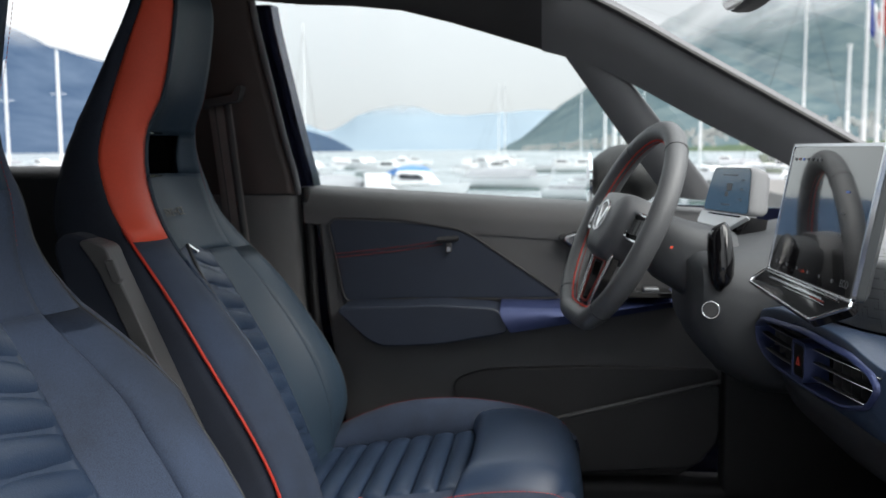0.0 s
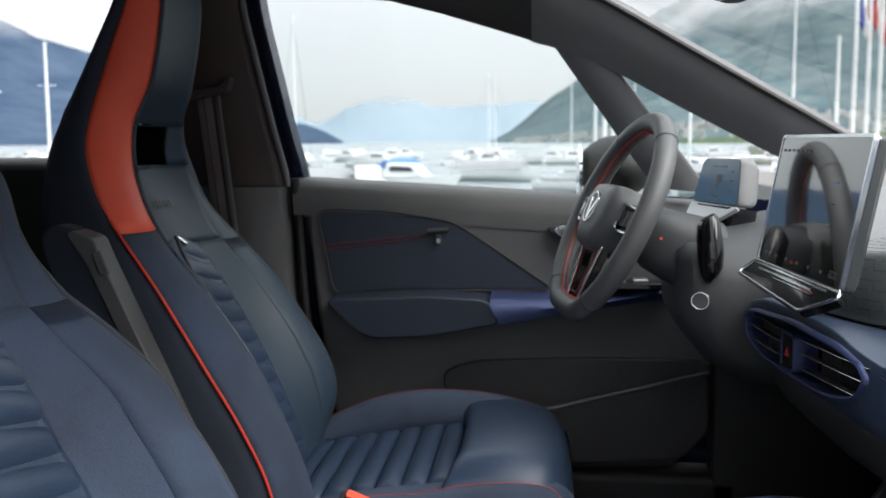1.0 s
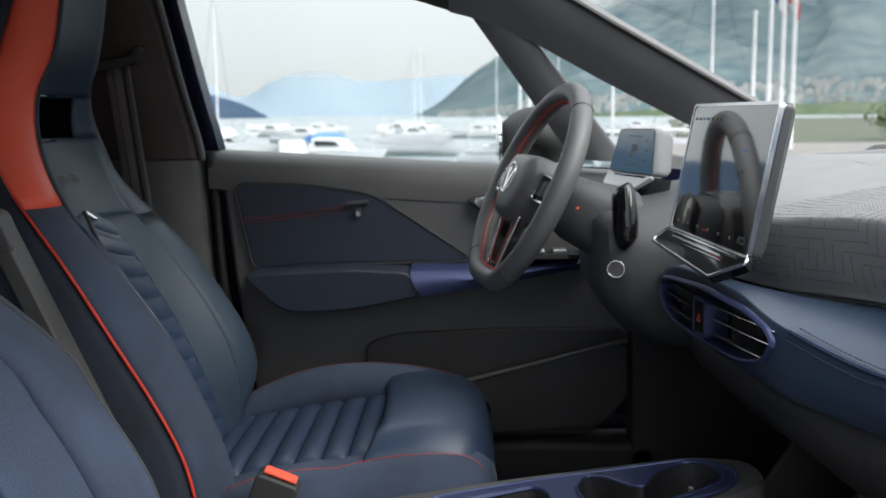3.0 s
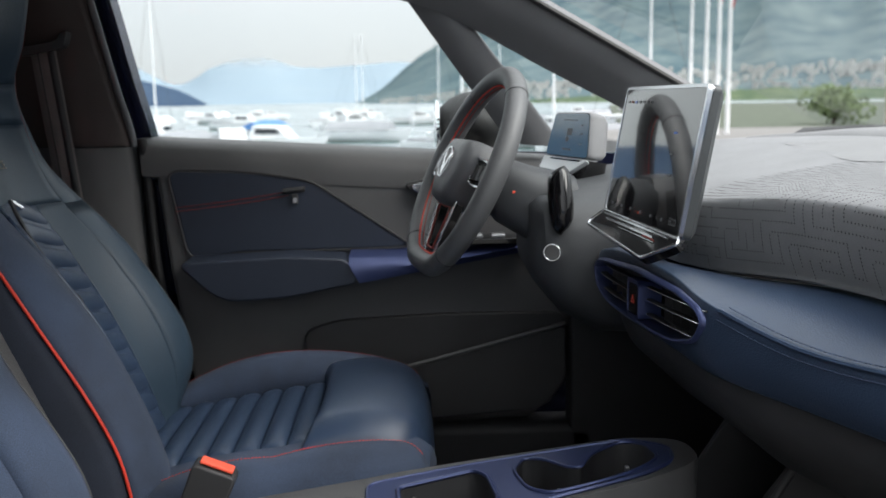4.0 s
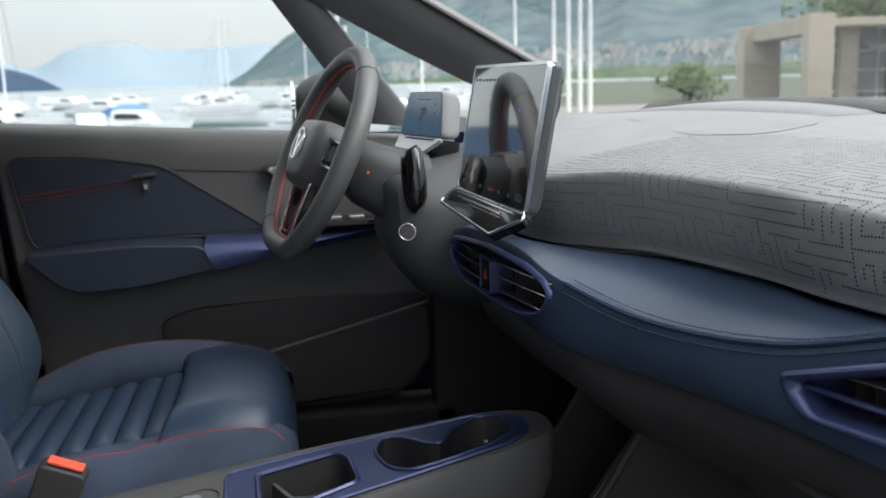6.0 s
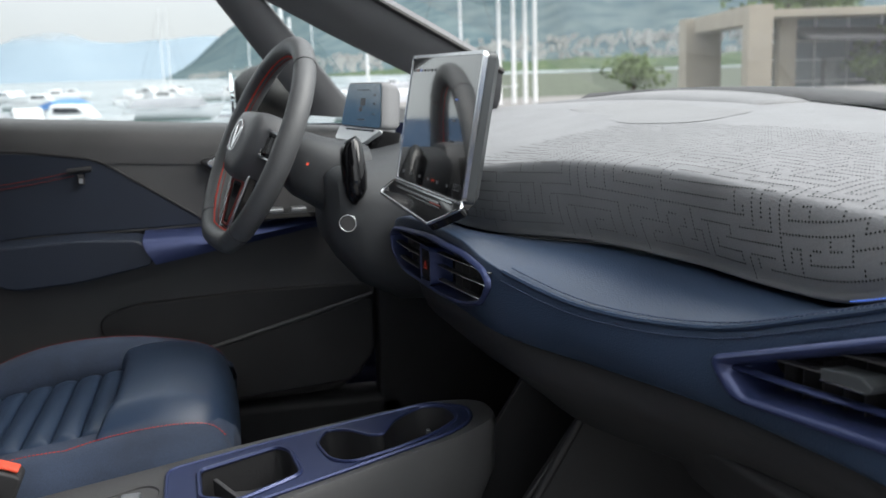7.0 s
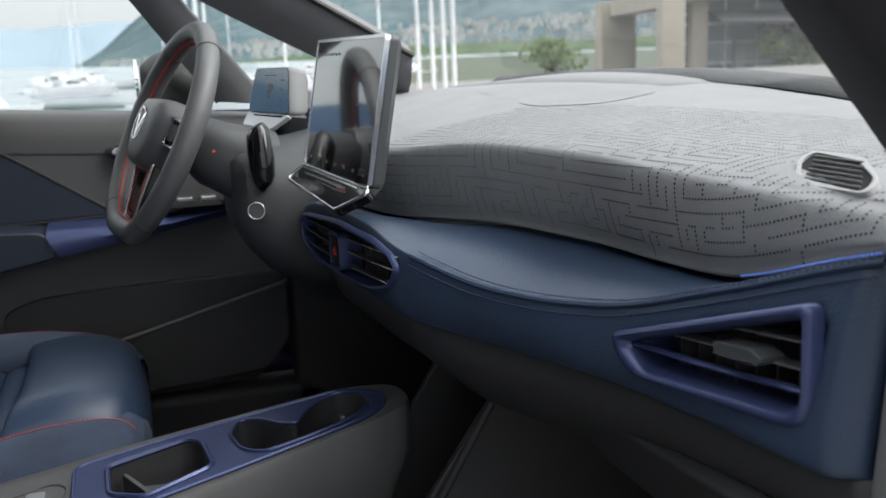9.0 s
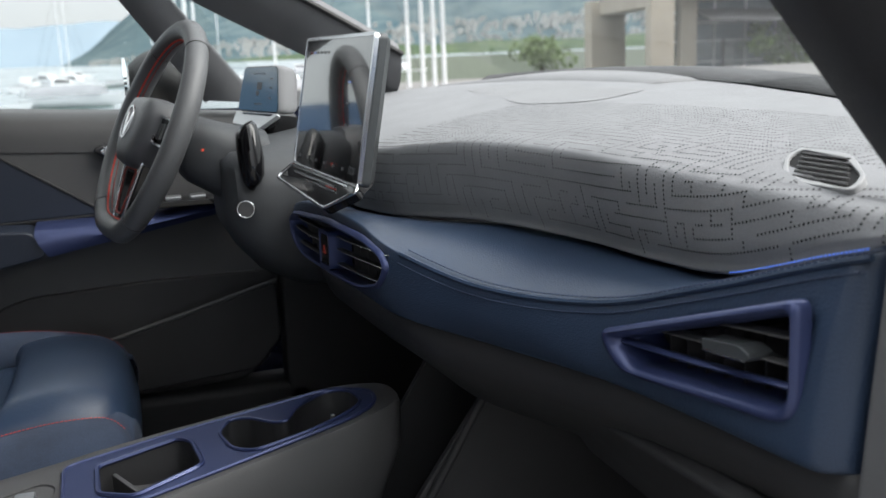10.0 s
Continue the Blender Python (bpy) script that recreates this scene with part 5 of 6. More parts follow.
part("emblem_shape", Geo().prism([wl(a, b + 0.004, 0.034) for a, b in ((-0.019, 0.013), (-0.013, 0.016), (0.0, -0.010), (0.013, 0.016), (0.019, 0.013), (0.004, -0.021), (-0.004, -0.021))], tuple(W_N * 0.002)), M_CHROME, airbag, "silver emblem shape")
for sgn in (-1, 1):
    sp = rounded([wl(sgn * a, b, 0.006) for a, b in ((0.060, 0.030), (0.158, 0.024), (0.160, -0.022), (0.066, -0.020))], 0.008)
    spoke = part("spoke", Geo().prism(sp, tuple(W_N * -0.02)), M_GLOSSBLACK, wheel, "black spoke with buttons", bevel=0.003)
    part("spoke_trim", Geo().tube(rounded([wl(sgn * a, b, 0.008) for a, b in ((0.070, 0.027), (0.150, 0.021), (0.150, -0.019), (0.074, -0.017))], 0.008), 0.0028, 6, closed=True), M_CHROME, spoke, "chrome spoke edging")
    for m in range(3):
        part("spoke_button", Geo().prism(rounded([wl(sgn * a, b, 0.0065) for a, b in ((0.084 + 0.02 * m, 0.016), (0.100 + 0.02 * m, 0.015), (0.100 + 0.02 * m, -0.010), (0.084 + 0.02 * m, -0.009))], 0.003), tuple(W_N * 0.002)), M_BLACK, spoke)
low_out = [(-0.052, -0.046), (0.052, -0.046), (0.040, -0.100), (0.030, -0.146), (-0.030, -0.146), (-0.040, -0.100)]
low_in = [(-0.036, -0.062), (0.036, -0.062), (0.027, -0.100), (0.019, -0.134), (-0.019, -0.134), (-0.027, -0.100)]
lo_, li_ = (rounded([wl(a, b, 0.004 - 0.06 * max(0, -0.06 - b)) for a, b in k], 0.008) for k in (low_out, low_in))
lows = part("lower_spoke", Geo().ring(lo_, li_, tuple(W_N * -0.014)), M_GLOSSBLACK, wheel, "black open lower spoke", bevel=0.002)
part("lower_trim", Geo().tube([np.array(p) + np.array(wl(0, 0, 0.001)) for p in lo_], 0.0034, 8, closed=True), M_CHROME, lows, "silver edging")
part("lower_accent", Geo().tube([np.array(p) + np.array(wl(0, 0, 0.002)) for p in li_], 0.0018, 8, closed=True), M_DKRED, lows, "red inner edging")

# column and the panel round it
column = thing("steering_column", (0.3, 0.36, 0.95), "grey steering column shroud and driver's side panel", "steering column")
SC = np.array((0.3, 0.36, 0.95))


def oval(x, yc, zc, ry, rz, n=28, power=0.6):
    out = []
    for q in np.linspace(0, 2 * math.pi, n, endpoint=False):
        c, s_ = math.cos(q), math.sin(q)
        out.append(tuple(np.array((x, yc + ry * np.sign(c) * abs(c) ** power, zc + rz * np.sign(s_) * abs(s_) ** power)) - SC))
    return out


M_COLUMN = mat("slate_column_plastic", (0.045, 0.049, 0.054), 0.55, grain=0.4, grain_scale=900, var=0.15)
part("shroud", Geo().grid([oval(0.165, 0.357, 1.030, 0.062, 0.046), oval(0.175, 0.357, 1.026, 0.070, 0.054), oval(0.235, 0.357, 0.998, 0.078, 0.062), oval(0.30, 0.357, 0.975, 0.085, 0.07)], loop=True, caps=True), M_COLUMN, column)
part("side_panel", Geo().grid([oval(0.222, 0.35, 0.955, 0.105, 0.055), oval(0.238, 0.352, 0.947, 0.138, 0.075), oval(0.275, 0.375, 0.928, 0.170, 0.100), oval(0.34, 0.43, 0.915, 0.225, 0.125), oval(0.46, 0.45, 0.92, 0.25, 0.14)], loop=True, caps=True), M_COLUMN, column, "dark grey driver's side panel")
part("red_mark", Geo().box(tuple(np.array((0.197, 0.284, 1.022)) - SC), tuple(np.array((0.202, 0.288, 1.026)) - SC)), M_RED, column)
sb = thing("start_button", (0.2480, 0.2105, 0.9395), "round black start button with a chrome ring", "button")
sn = Vector((-0.26, -0.96, 0.05)).normalized()
sa = sn.orthogonal().normalized()
sbv = sn.cross(sa)
disc = lambda r, h, n=28: [tuple(sa * (r * math.cos(q)) + sbv * (r * math.sin(q)) + sn * h) for q in np.linspace(0, 2 * math.pi, n, endpoint=False)]
part("ring", Geo().ring(disc(0.0135, 0.002), disc(0.0112, 0.002), tuple(-sn * 0.010)), M_CHROME, sb, "chrome ring", bevel=0.0008)
part("cap", Geo().prism(disc(0.011, 0.0012), tuple(-sn * 0.010)), M_DOOR, sb, bevel=0.001)
selector = thing("drive_selector", (0.258, 0.212, 1.02), "black drive selector stalk beside the steering column", "selector stalk")
rows = []
for u, rx_, ry_ in ((0, 0.010, 0.014), (0.08, 0.016, 0.019), (0.3, 0.018, 0.022), (0.6, 0.019, 0.026), (0.85, 0.016, 0.022), (0.97, 0.010, 0.014), (1.0, 0.004, 0.006)):
    c = np.array((0.0, 0.012, 0.042)) * (1 - u) + np.array((0.006, -0.006, -0.048)) * u
    rows.append([tuple(c + (rx_ * math.cos(q), ry_ * math.sin(q), 0.006 * math.cos(q))) for q in np.linspace(0, 2 * math.pi, 16, endpoint=False)])
part("knob", Geo().grid(rows, loop=True, caps=True), M_GLOSSBLACK, selector, "black ribbed knob")
part("shaft", Geo().tube([(0.012, 0.02, -0.01), (0.03, 0.10, -0.02)], 0.011, 8), M_BLACK, selector)

# ---------------------------------------------------------------- displays
def panel_frame(centre, yaw, tilt_):
    r = Vector((math.sin(yaw), -math.cos(yaw), 0))
    n = Vector((-math.cos(yaw), -math.sin(yaw), 0))
    u = Vector((0, 0, 1)) * math.cos(tilt_) - n * math.sin(tilt_)
    nn = r.cross(u)
    if nn.dot(n) < 0:
        nn = -nn
    return lambda a, b, c: tuple(r * a + u * b + nn * c)


screen = thing("touchscreen", (0.337, -0.012, 1.096), "large glossy touchscreen in a silver frame on the dashboard", "touchscreen")
sp_ = panel_frame(None, 0.070, 0.184)
W2, H2 = 0.150, 0.0865
so = rounded([sp_(a, b, 0) for a, b in ((-W2, -H2), (W2, -H2), (W2, H2), (-W2, H2))], 0.008)
sback = rounded([sp_(a * 0.93, b * 0.95, -0.022) for a, b in ((-W2, -H2), (W2, -H2), (W2, H2), (-W2, H2))], 0.012)
sin_ = rounded([sp_(a, b, 0) for a, b in ((-W2 + 0.004, -H2 + 0.003), (W2 - 0.004, -H2 + 0.003), (W2 - 0.004, H2 - 0.004), (-W2 + 0.004, H2 - 0.004))], 0.006)
n3 = np.array(sp_(0, 0, 1))
housing = part("housing", Geo().grid([[np.array(p) - n3 * 0.004 for p in so], [np.array(p) - n3 * 0.014 for p in so], sback], loop=True, caps=True), M_HOUSING, screen, "grey housing")
part("silver_frame", Geo().ring([tuple(np.array(p) + n3 * 0.001) for p in so], [tuple(np.array(p) + n3 * 0.001) for p in sin_], tuple(-n3 * 0.007)), M_CHROME, screen, "polished silver edge")
part("display_glass", Geo().prism(sin_, tuple(-n3 * 0.003)), M_SCREEN, screen, "black mirror-like display glass", smooth=False)


def icon(a, b, w, h, material=None):
    part("icon", Geo().prism([sp_(a - w / 2, b - h / 2, 0.0008), sp_(a + w / 2, b - h / 2, 0.0008), sp_(a + w / 2, b + h / 2, 0.0008), sp_(a - w / 2, b + h / 2, 0.0008)], tuple(n3 * 0.0002)), material or M_ICON, screen, smooth=False)


for k in range(7):
    icon(-0.13 + 0.016 * k, 0.066, 0.0045, 0.0035, (M_ICON, M_ICONRED, M_ICONBLUE)[k % 3] if k < 4 else M_ICON)
for k in range(6):
    icon(-0.115 + 0.040 * k, -0.072, 0.005, 0.004)
for a, b in ((0.075, 0.03), (0.075, 0.005), (0.078, -0.02)):
    icon(a, b, 0.010, 0.0022, M_ICONBLUE if b > 0.02 else M_ICON)
fc = bpy.data.curves.new("eco_text", "FONT")
fc.body = "ECO"
fc.size = 0.012
fc.align_x, fc.align_y = "CENTER", "CENTER"
tmp = bpy.data.objects.new("tmp_text", fc)
scene.collection.objects.link(tmp)
me = bpy.data.meshes.new_from_object(tmp.evaluated_get(bpy.context.evaluated_depsgraph_get()))
bpy.data.objects.remove(tmp)
me.materials.append(M_ICON)
eco = new("mode_text", me)
eco.parent = screen
eco.matrix_basis = Matrix.Translation(Vector(sp_(0.122, -0.071, 0.001))) @ Matrix((Vector(sp_(1, 0, 0)), Vector(sp_(0, 1, 0)), Vector(n3))).transposed().to_4x4()
# slanted control bar under the glass
def shelf(a, d, lift=0.0):
    """On the bar that slopes out under the glass: a across, d out from the glass."""
    return np.array(sp_(a, -H2 - 0.766 * d + 0.643 * lift, 0.643 * d + 0.766 * lift))


bar_pts = [shelf(-0.151, 0.0), shelf(0.152, 0.0), shelf(0.158, 0.007), shelf(0.113, 0.040), shelf(-0.150, 0.030), shelf(-0.157, 0.024)]
bar = part("control_bar", Geo().prism(rounded(bar_pts, 0.006), tuple(-shelf(0, 0, 0.012) + shelf(0, 0, 0))), M_GLOSSBLACK, screen, "glossy black slider bar", bevel=0.0015)
part("bar_edge", Geo().tube(rounded(bar_pts, 0.006), 0.0022, 8, closed=True), M_CHROME, bar, "polished silver edge")
for a0, a1, d0, d1 in ((-0.140, 0.120, 0.003, 0.0055), (-0.110, 0.085, 0.0095, 0.0125), (-0.040, 0.100, 0.0155, 0.0168)):
    part("slider_line", Geo().prism([shelf(a0, d0, 0.0004), shelf(a1, d0, 0.0004), shelf(a1 + 0.004, d1, 0.0004), shelf(a0 + 0.004, d1, 0.0004)], tuple(shelf(0, 0, 0.0012) - shelf(0, 0, 0))), M_CHROME, bar, "chrome touch slider")
part("slider_mark", Geo().prism([shelf(0.055, 0.0128, 0.0005), shelf(0.098, 0.0128, 0.0005), shelf(0.098, 0.0142, 0.0005), shelf(0.055, 0.0142, 0.0005)], tuple(shelf(0, 0, 0.0008) - shelf(0, 0, 0))), M_DKRED, bar, "dark red temperature mark")
part("screen_foot", Geo().tube([sp_(0, -0.070, -0.015), sp_(0, -0.105, -0.05)], 0.026, 10), M_BLACK, screen)

cluster = thing("instrument_display", (0.311, 0.440, 1.103), "small instrument display behind the steering wheel", "instrument display")
cp = panel_frame(None, 0.31, 0.162)
CL_IN = ((-0.081, -0.034), (0.077, -0.035), (0.063, 0.041), (-0.063, 0.040))
co_ = rounded([cp(a, b, 0) for a, b in CL_IN], 0.010)
cn = np.array(cp(0, 0, 1))
part("housing", Geo().grid([[np.array(p) - cn * 0.0005 for p in co_], [np.array(p) * 1.035 - cn * 0.004 for p in co_], [np.array(p) * 1.04 - cn * 0.014 for p in co_], [np.array(p) * 0.98 - cn * 0.030 for p in co_], [np.array(p) * 0.80 - cn * 0.042 for p in co_]], loop=True, caps=True), M_DASHGREY, cluster, "grey rounded housing")
M_LIP = mat("pale_satin_lip", (0.62, 0.64, 0.66), 0.35, metal=0.3, var=0.03)
M_BLUESCREEN = mat("lit_display_glass", (0.010, 0.020, 0.030), 0.04, var=0.0, coat=1.0, spec=1.0)
M_BLUESCREEN.node_tree.nodes["Principled BSDF"].inputs["Emission Color"].default_value = (0.10, 0.22, 0.32, 1)
M_BLUESCREEN.node_tree.nodes["Principled BSDF"].inputs["Emission Strength"].default_value = 0.16
part("display_glass", Geo().prism([np.array(p) * 0.97 + cn * 0.0005 for p in co_], tuple(-cn * 0.003)), M_BLUESCREEN, cluster, "blue-lit display glass", smooth=False)
for a, b, w, h in ((0.0, 0.028, 0.05, 0.0015), (0.002, 0.008, 0.018, 0.012), (-0.004, -0.004, 0.010, 0.008), (0.0, -0.022, 0.03, 0.002), (0.045, 0.02, 0.01, 0.002), (0.045, 0.005, 0.01, 0.002), (0.045, -0.012, 0.01, 0.002)):
    part("readout", Geo().prism([cp(a - w / 2, b - h / 2, 0.0009), cp(a + w / 2, b - h / 2, 0.0009), cp(a + w / 2, b + h / 2, 0.0009), cp(a - w / 2, b + h / 2, 0.0009)], tuple(cn * 0.0002)), M_ICON, cluster, smooth=False)
lipp = rounded([cp(-0.082, -0.0355, 0.001), cp(0.079, -0.0365, 0.001), cp(0.044, -0.062, 0.016), cp(-0.066, -0.058, 0.016)], 0.006)
part("lower_lip", Geo().prism(lipp, tuple(-cn * 0.006 + np.array((0, 0, -0.004)))), M_LIP, cluster, "pale satin lower lip", bevel=0.002)
part("stand", Geo().grid([rounded([cp(a * k, b, c) for a, c in ((-0.060, 0.004), (0.066, 0.004), (0.070, -0.045), (-0.060, -0.045))], 0.012) for k, b in ((1.0, -0.038), (1.0, -0.060), (0.9, -0.085), (0.72, -0.105))], loop=True, caps=True), M_GLOSSBLACK, cluster, "glossy black stand")

# ---------------------------------------------------------------- centre console
console = thing("centre_console", (0.1, 0.0, 0.6), "grey floating centre console with blue inlay, tray and cup holders", "console")
CC = np.array((0.1, 0.0, 0.6))


def ct(x, y, h=0.0):
    """On the console's sloping top."""
    return tuple(np.array((x, y, 0.645 + 0.157 * x + h)) - CC)


def loop2(pts, r, n=5):
    return [(p[0], p[1]) for p in rounded([(x, y, 0) for x, y in pts], r, n)]


outer = loop2([(-0.50, 0.118), (0.10, 0.103), (0.335, 0.086), (0.402, 0.045), (0.408, -0.030), (0.345, -0.062), (0.08, -0.112), (-0.50, -0.125)], 0.03)
body_rows = [[ct(x, y, -0.004) for x, y in outer], [ct(x * 1.006, y * 1.04, -0.012) for x, y in outer], [ct(x, y * 1.05, -0.075) for x, y in outer], [ct(x - 0.02, y * 0.95, -0.12) for x, y in outer], [ct(x - 0.05, y * 0.8, -0.20) for x, y in outer]]
part("body", Geo().grid(body_rows, loop=True), M_DOOR, console, "grey grained console body")
inlay = loop2([(-0.030, 0.074), (0.10, 0.080), (0.33, 0.072), (0.378, 0.022), (0.372, -0.026), (0.335, -0.050), (0.20, -0.076), (0.06, -0.100), (0.0, -0.098), (-0.026, -0.05)], 0.02)
tray_i = loop2([(0.012, 0.040), (0.118, 0.054), (0.134, 0.028), (0.142, -0.056), (0.058, -0.086), (0.016, -0.048)], 0.012)
cups = loop2([(0.168, 0.030), (0.186, 0.066), (0.212, 0.052), (0.240, 0.008), (0.256, 0.000), (0.276, 0.040), (0.322, 0.064), (0.350, 0.044), (0.358, -0.012), (0.320, -0.040), (0.270, -0.055), (0.205, -0.063), (0.180, -0.036)], 0.02)


def plate(out_loop, holes, h):
    """A flat plate on the console's top with openings through it."""
    bm = bmesh.new()
    edges = []
    for lp_ in [out_loop] + holes:
        vs = [bm.verts.new(ct(x, y, h)) for x, y in lp_]
        edges += [bm.edges.new((vs[i], vs[(i + 1) % len(vs)])) for i in range(len(vs))]
    bmesh.ops.triangle_fill(bm, use_beauty=True, edges=edges)
    me_ = bpy.data.meshes.new("plate")
    bm.to_mesh(me_)
    bm.free()
    out = Geo()
    out.v = [tuple(v.co) for v in me_.vertices]
    out.f = [tuple(p.vertices) for p in me_.polygons]
    return out


part("top_deck", plate(outer, [inlay], -0.004), M_DOOR, console, smooth=False)
part("blue_inlay", plate(inlay, [tray_i, cups], -0.001), M_BLUETRIM, console, "satin blue inlay", smooth=False)
part("inlay_edge", Geo().tube([ct(x, y, -0.0015) for x, y in inlay], 0.0028, 6, closed=True), M_BLUETRIM, console)
part("tray_rim", Geo().tube([ct(x, y, 0.0) for x, y in tray_i], 0.0035, 6, closed=True), M_BLUETRIM, console)
part("cup_rim", Geo().tube([ct(x, y, 0.0) for x, y in cups], 0.0026, 6, closed=True), M_BLUETRIM, console)
part("tray_well", Geo().grid([[ct(x, y, -0.001) for x, y in tray_i], [ct(x, y, -0.05) for x, y in tray_i], [ct(0.08 + (x - 0.08) * 0.05, y * 0.05, -0.052) for x, y in tray_i]], loop=True), M_BLACK, console, "black tray well")
part("cup_well", Geo().grid([[ct(x, y, -0.001) for x, y in cups], [ct(x, y, -0.06) for x, y in cups], [ct(0.26 + (x - 0.26) * 0.05, y * 0.05, -0.062) for x, y in cups]], loop=True), M_BLACK, console, "black cup holder well")
part("tray_divider", Geo().prism([ct(0.03, 0.03, -0.05), ct(0.03, 0.03, -0.012), ct(0.06, -0.05, -0.012), ct(0.095, -0.06, -0.05)], (0.006, 0.003, 0)), M_DOOR, console, "grey sloping divider", bevel=0.002)
part("tray_plate", Geo().prism([ct(0.045, 0.02, -0.030), ct(0.055, -0.055, -0.020), ct(0.12, -0.05, -0.048), ct(0.10, 0.035, -0.048)], (0, 0, -0.004)), M_DOOR, console, bevel=0.002)
for x, y in ((0.222, -0.030), (0.318, 0.004)):
    part("cup_clip", Geo().box(ct(x - 0.003, y - 0.004, -0.045), ct(x + 0.003, y + 0.004, -0.012)), M_SILVER, console, "grey sprung cup clip", bevel=0.0015)
# thin chrome strip modelled as a glint on the tray's front edge
part("tray_glint", Geo().tube([ct(0.139, 0.022, -0.004), ct(0.1445, -0.048, -0.004)], 0.0016, 6), M_CHROME, console)
knob = loop2([(-0.14, 0.03), (-0.055, 0.045), (-0.035, 0.02), (-0.045, -0.05), (-0.14, -0.06)], 0.015)
part("rear_recess", Geo().grid([[ct(x, y, -0.002) for x, y in knob], [ct(-0.09 + (x + 0.09) * 0.9, y * 0.9, -0.008) for x, y in knob], [ct(-0.09 + (x + 0.09) * 0.1, y * 0.1, -0.008) for x, y in knob]], loop=True), M_BLACK, console)
part("latch", Geo().box(ct(-0.085, -0.03, -0.008), ct(-0.06, 0.02, 0.001)), M_SILVER, console, "silver latch", bevel=0.003)
part("foot", Geo().box(tuple(np.array((-0.45, -0.08, FLOOR_Z)) - CC), tuple(np.array((0.10, 0.08, 0.50)) - CC)), M_BLACK, console, bevel=0.02)

# ---------------------------------------------------------------- footwell
part("wall_bulkhead", Geo().prism([(0.98, -0.74, 0.36), (0.80, -0.74, 0.36), (0.90, -0.74, 0.60), (1.0, -0.74, 1.0), (1.02, -0.74, 1.0)], (0, 1.48, 0)), M_CARPET, label="black carpeted bulkhead", kind="structure", smooth=False)
part("wall_kick_left", Geo().box((0.36, 0.70, 0.36), (1.0, 0.76, 1.0)), M_BLACK, label="black kick panel beside the pedals", kind="structure", bevel=0.01)
part("wall_sill_left", Geo().box((-0.5, 0.70, 0.36), (0.42, 0.80, 0.50)), M_BLACK, label="black door sill trim", kind="structure", bevel=0.02)
tunnel = thing("tunnel_storage", (0.55, 0.0, 0.36), "black storage bin under the dashboard between the footwells", "storage bin")
part("side_wall", Geo().prism([(-0.20, -0.10, 0.0), (-0.17, -0.10, 0.20), (-0.02, -0.115, 0.42), (0.12, -0.12, 0.44), (0.30, -0.12, 0.0)], (0, 0.012, 0)), M_BLACK, tunnel, bevel=0.004)
part("side_wall", Geo().prism([(-0.20, 0.10, 0.0), (-0.17, 0.10, 0.20), (-0.02, 0.115, 0.42), (0.12, 0.12, 0.44), (0.30, 0.12, 0.0)], (0, -0.012, 0)), M_BLACK, tunnel, bevel=0.004)
part("back_wall", Geo().prism([(0.02, -0.105, 0.02), (0.10, -0.115, 0.40), (0.10, 0.115, 0.40), (0.02, 0.105, 0.02)], (0.01, 0, 0)), M_BLACK, tunnel)
part("upright", Geo().tube([(-0.165, -0.105, 0.02), (-0.14, -0.107, 0.22), (-0.02, -0.12, 0.43)], 0.006, 8), M_BLACK, tunnel, "black edge rib")
part("rubber_mat", Geo().box((-0.19, -0.095, 0.0), (0.05, 0.095, 0.012)), M_RUBBER, tunnel)
for i in range(9):
    for j in range(7):
        part("mat_stud", Geo().prism([(-0.17 + 0.022 * i + 0.007 * math.cos(q), -0.075 + 0.025 * j + 0.007 * math.sin(q), 0.012) for q in np.linspace(0, 2 * math.pi, 6, endpoint=False)], (0, 0, 0.004)), M_BLACK, tunnel, smooth=False)
pedal = thing("accelerator_pedal", (0.62, 0.25, 0.50), "black accelerator pedal above the driver's footwell", "pedal")
part("pad", Geo().prism(rounded([(0, -0.03, -0.08), (0, 0.03, -0.08), (0.05, 0.03, 0.08), (0.05, -0.03, 0.08)], 0.01), (0.015, 0, -0.005)), M_BLACK, pedal, bevel=0.004)
part("arm", Geo().tube([(0.05, 0, 0.06), (0.12, 0, 0.20), (0.14, 0, 0.30)], 0.01, 8), M_SILVER, pedal)
brake = thing("brake_pedal", (0.60, 0.38, 0.55), "black brake pedal above the driver's footwell", "pedal")
part("pad", Geo().prism(rounded([(0, -0.045, -0.03), (0, 0.045, -0.03), (0.02, 0.045, 0.03), (0.02, -0.045, 0.03)], 0.01), (0.015, 0, -0.005)), M_BLACK, brake, bevel=0.004)
part("arm", Geo().tube([(0.02, 0, 0.02), (0.12, 0, 0.18), (0.16, 0, 0.30)], 0.01, 8), M_SILVER, brake)


# ---------------------------------------------------------------- harbour and shore outside
M_BOAT = mat("white_gelcoat", (0.80, 0.81, 0.82), 0.35, var=0.04, scale=0.8)
M_BOATGREY = mat("grey_boat_cover", (0.30, 0.31, 0.33), 0.8, var=0.1, scale=1.2)
M_BOATBLUE = mat("blue_boat_cover", (0.09, 0.22, 0.48), 0.7, var=0.1, scale=1.2)
M_BOATGREEN = mat("green_antifouling", (0.07, 0.14, 0.12), 0.6, var=0.1)
M_TEAK = mat("boat_windows", (0.03, 0.035, 0.04), 0.2, var=0.1)
M_STONE = mat("beige_limestone", (0.40, 0.355, 0.29), 0.85, var=0.1, scale=0.6, grain=0.3, grain_scale=20, bump_dist=0.01)
M_POLE = mat("white_painted_pole", (0.78, 0.79, 0.80), 0.4, var=0.04)
M_LEAF = mat("leaf_green", (0.13, 0.19, 0.06), 0.7, var=0.35, scale=0.7)
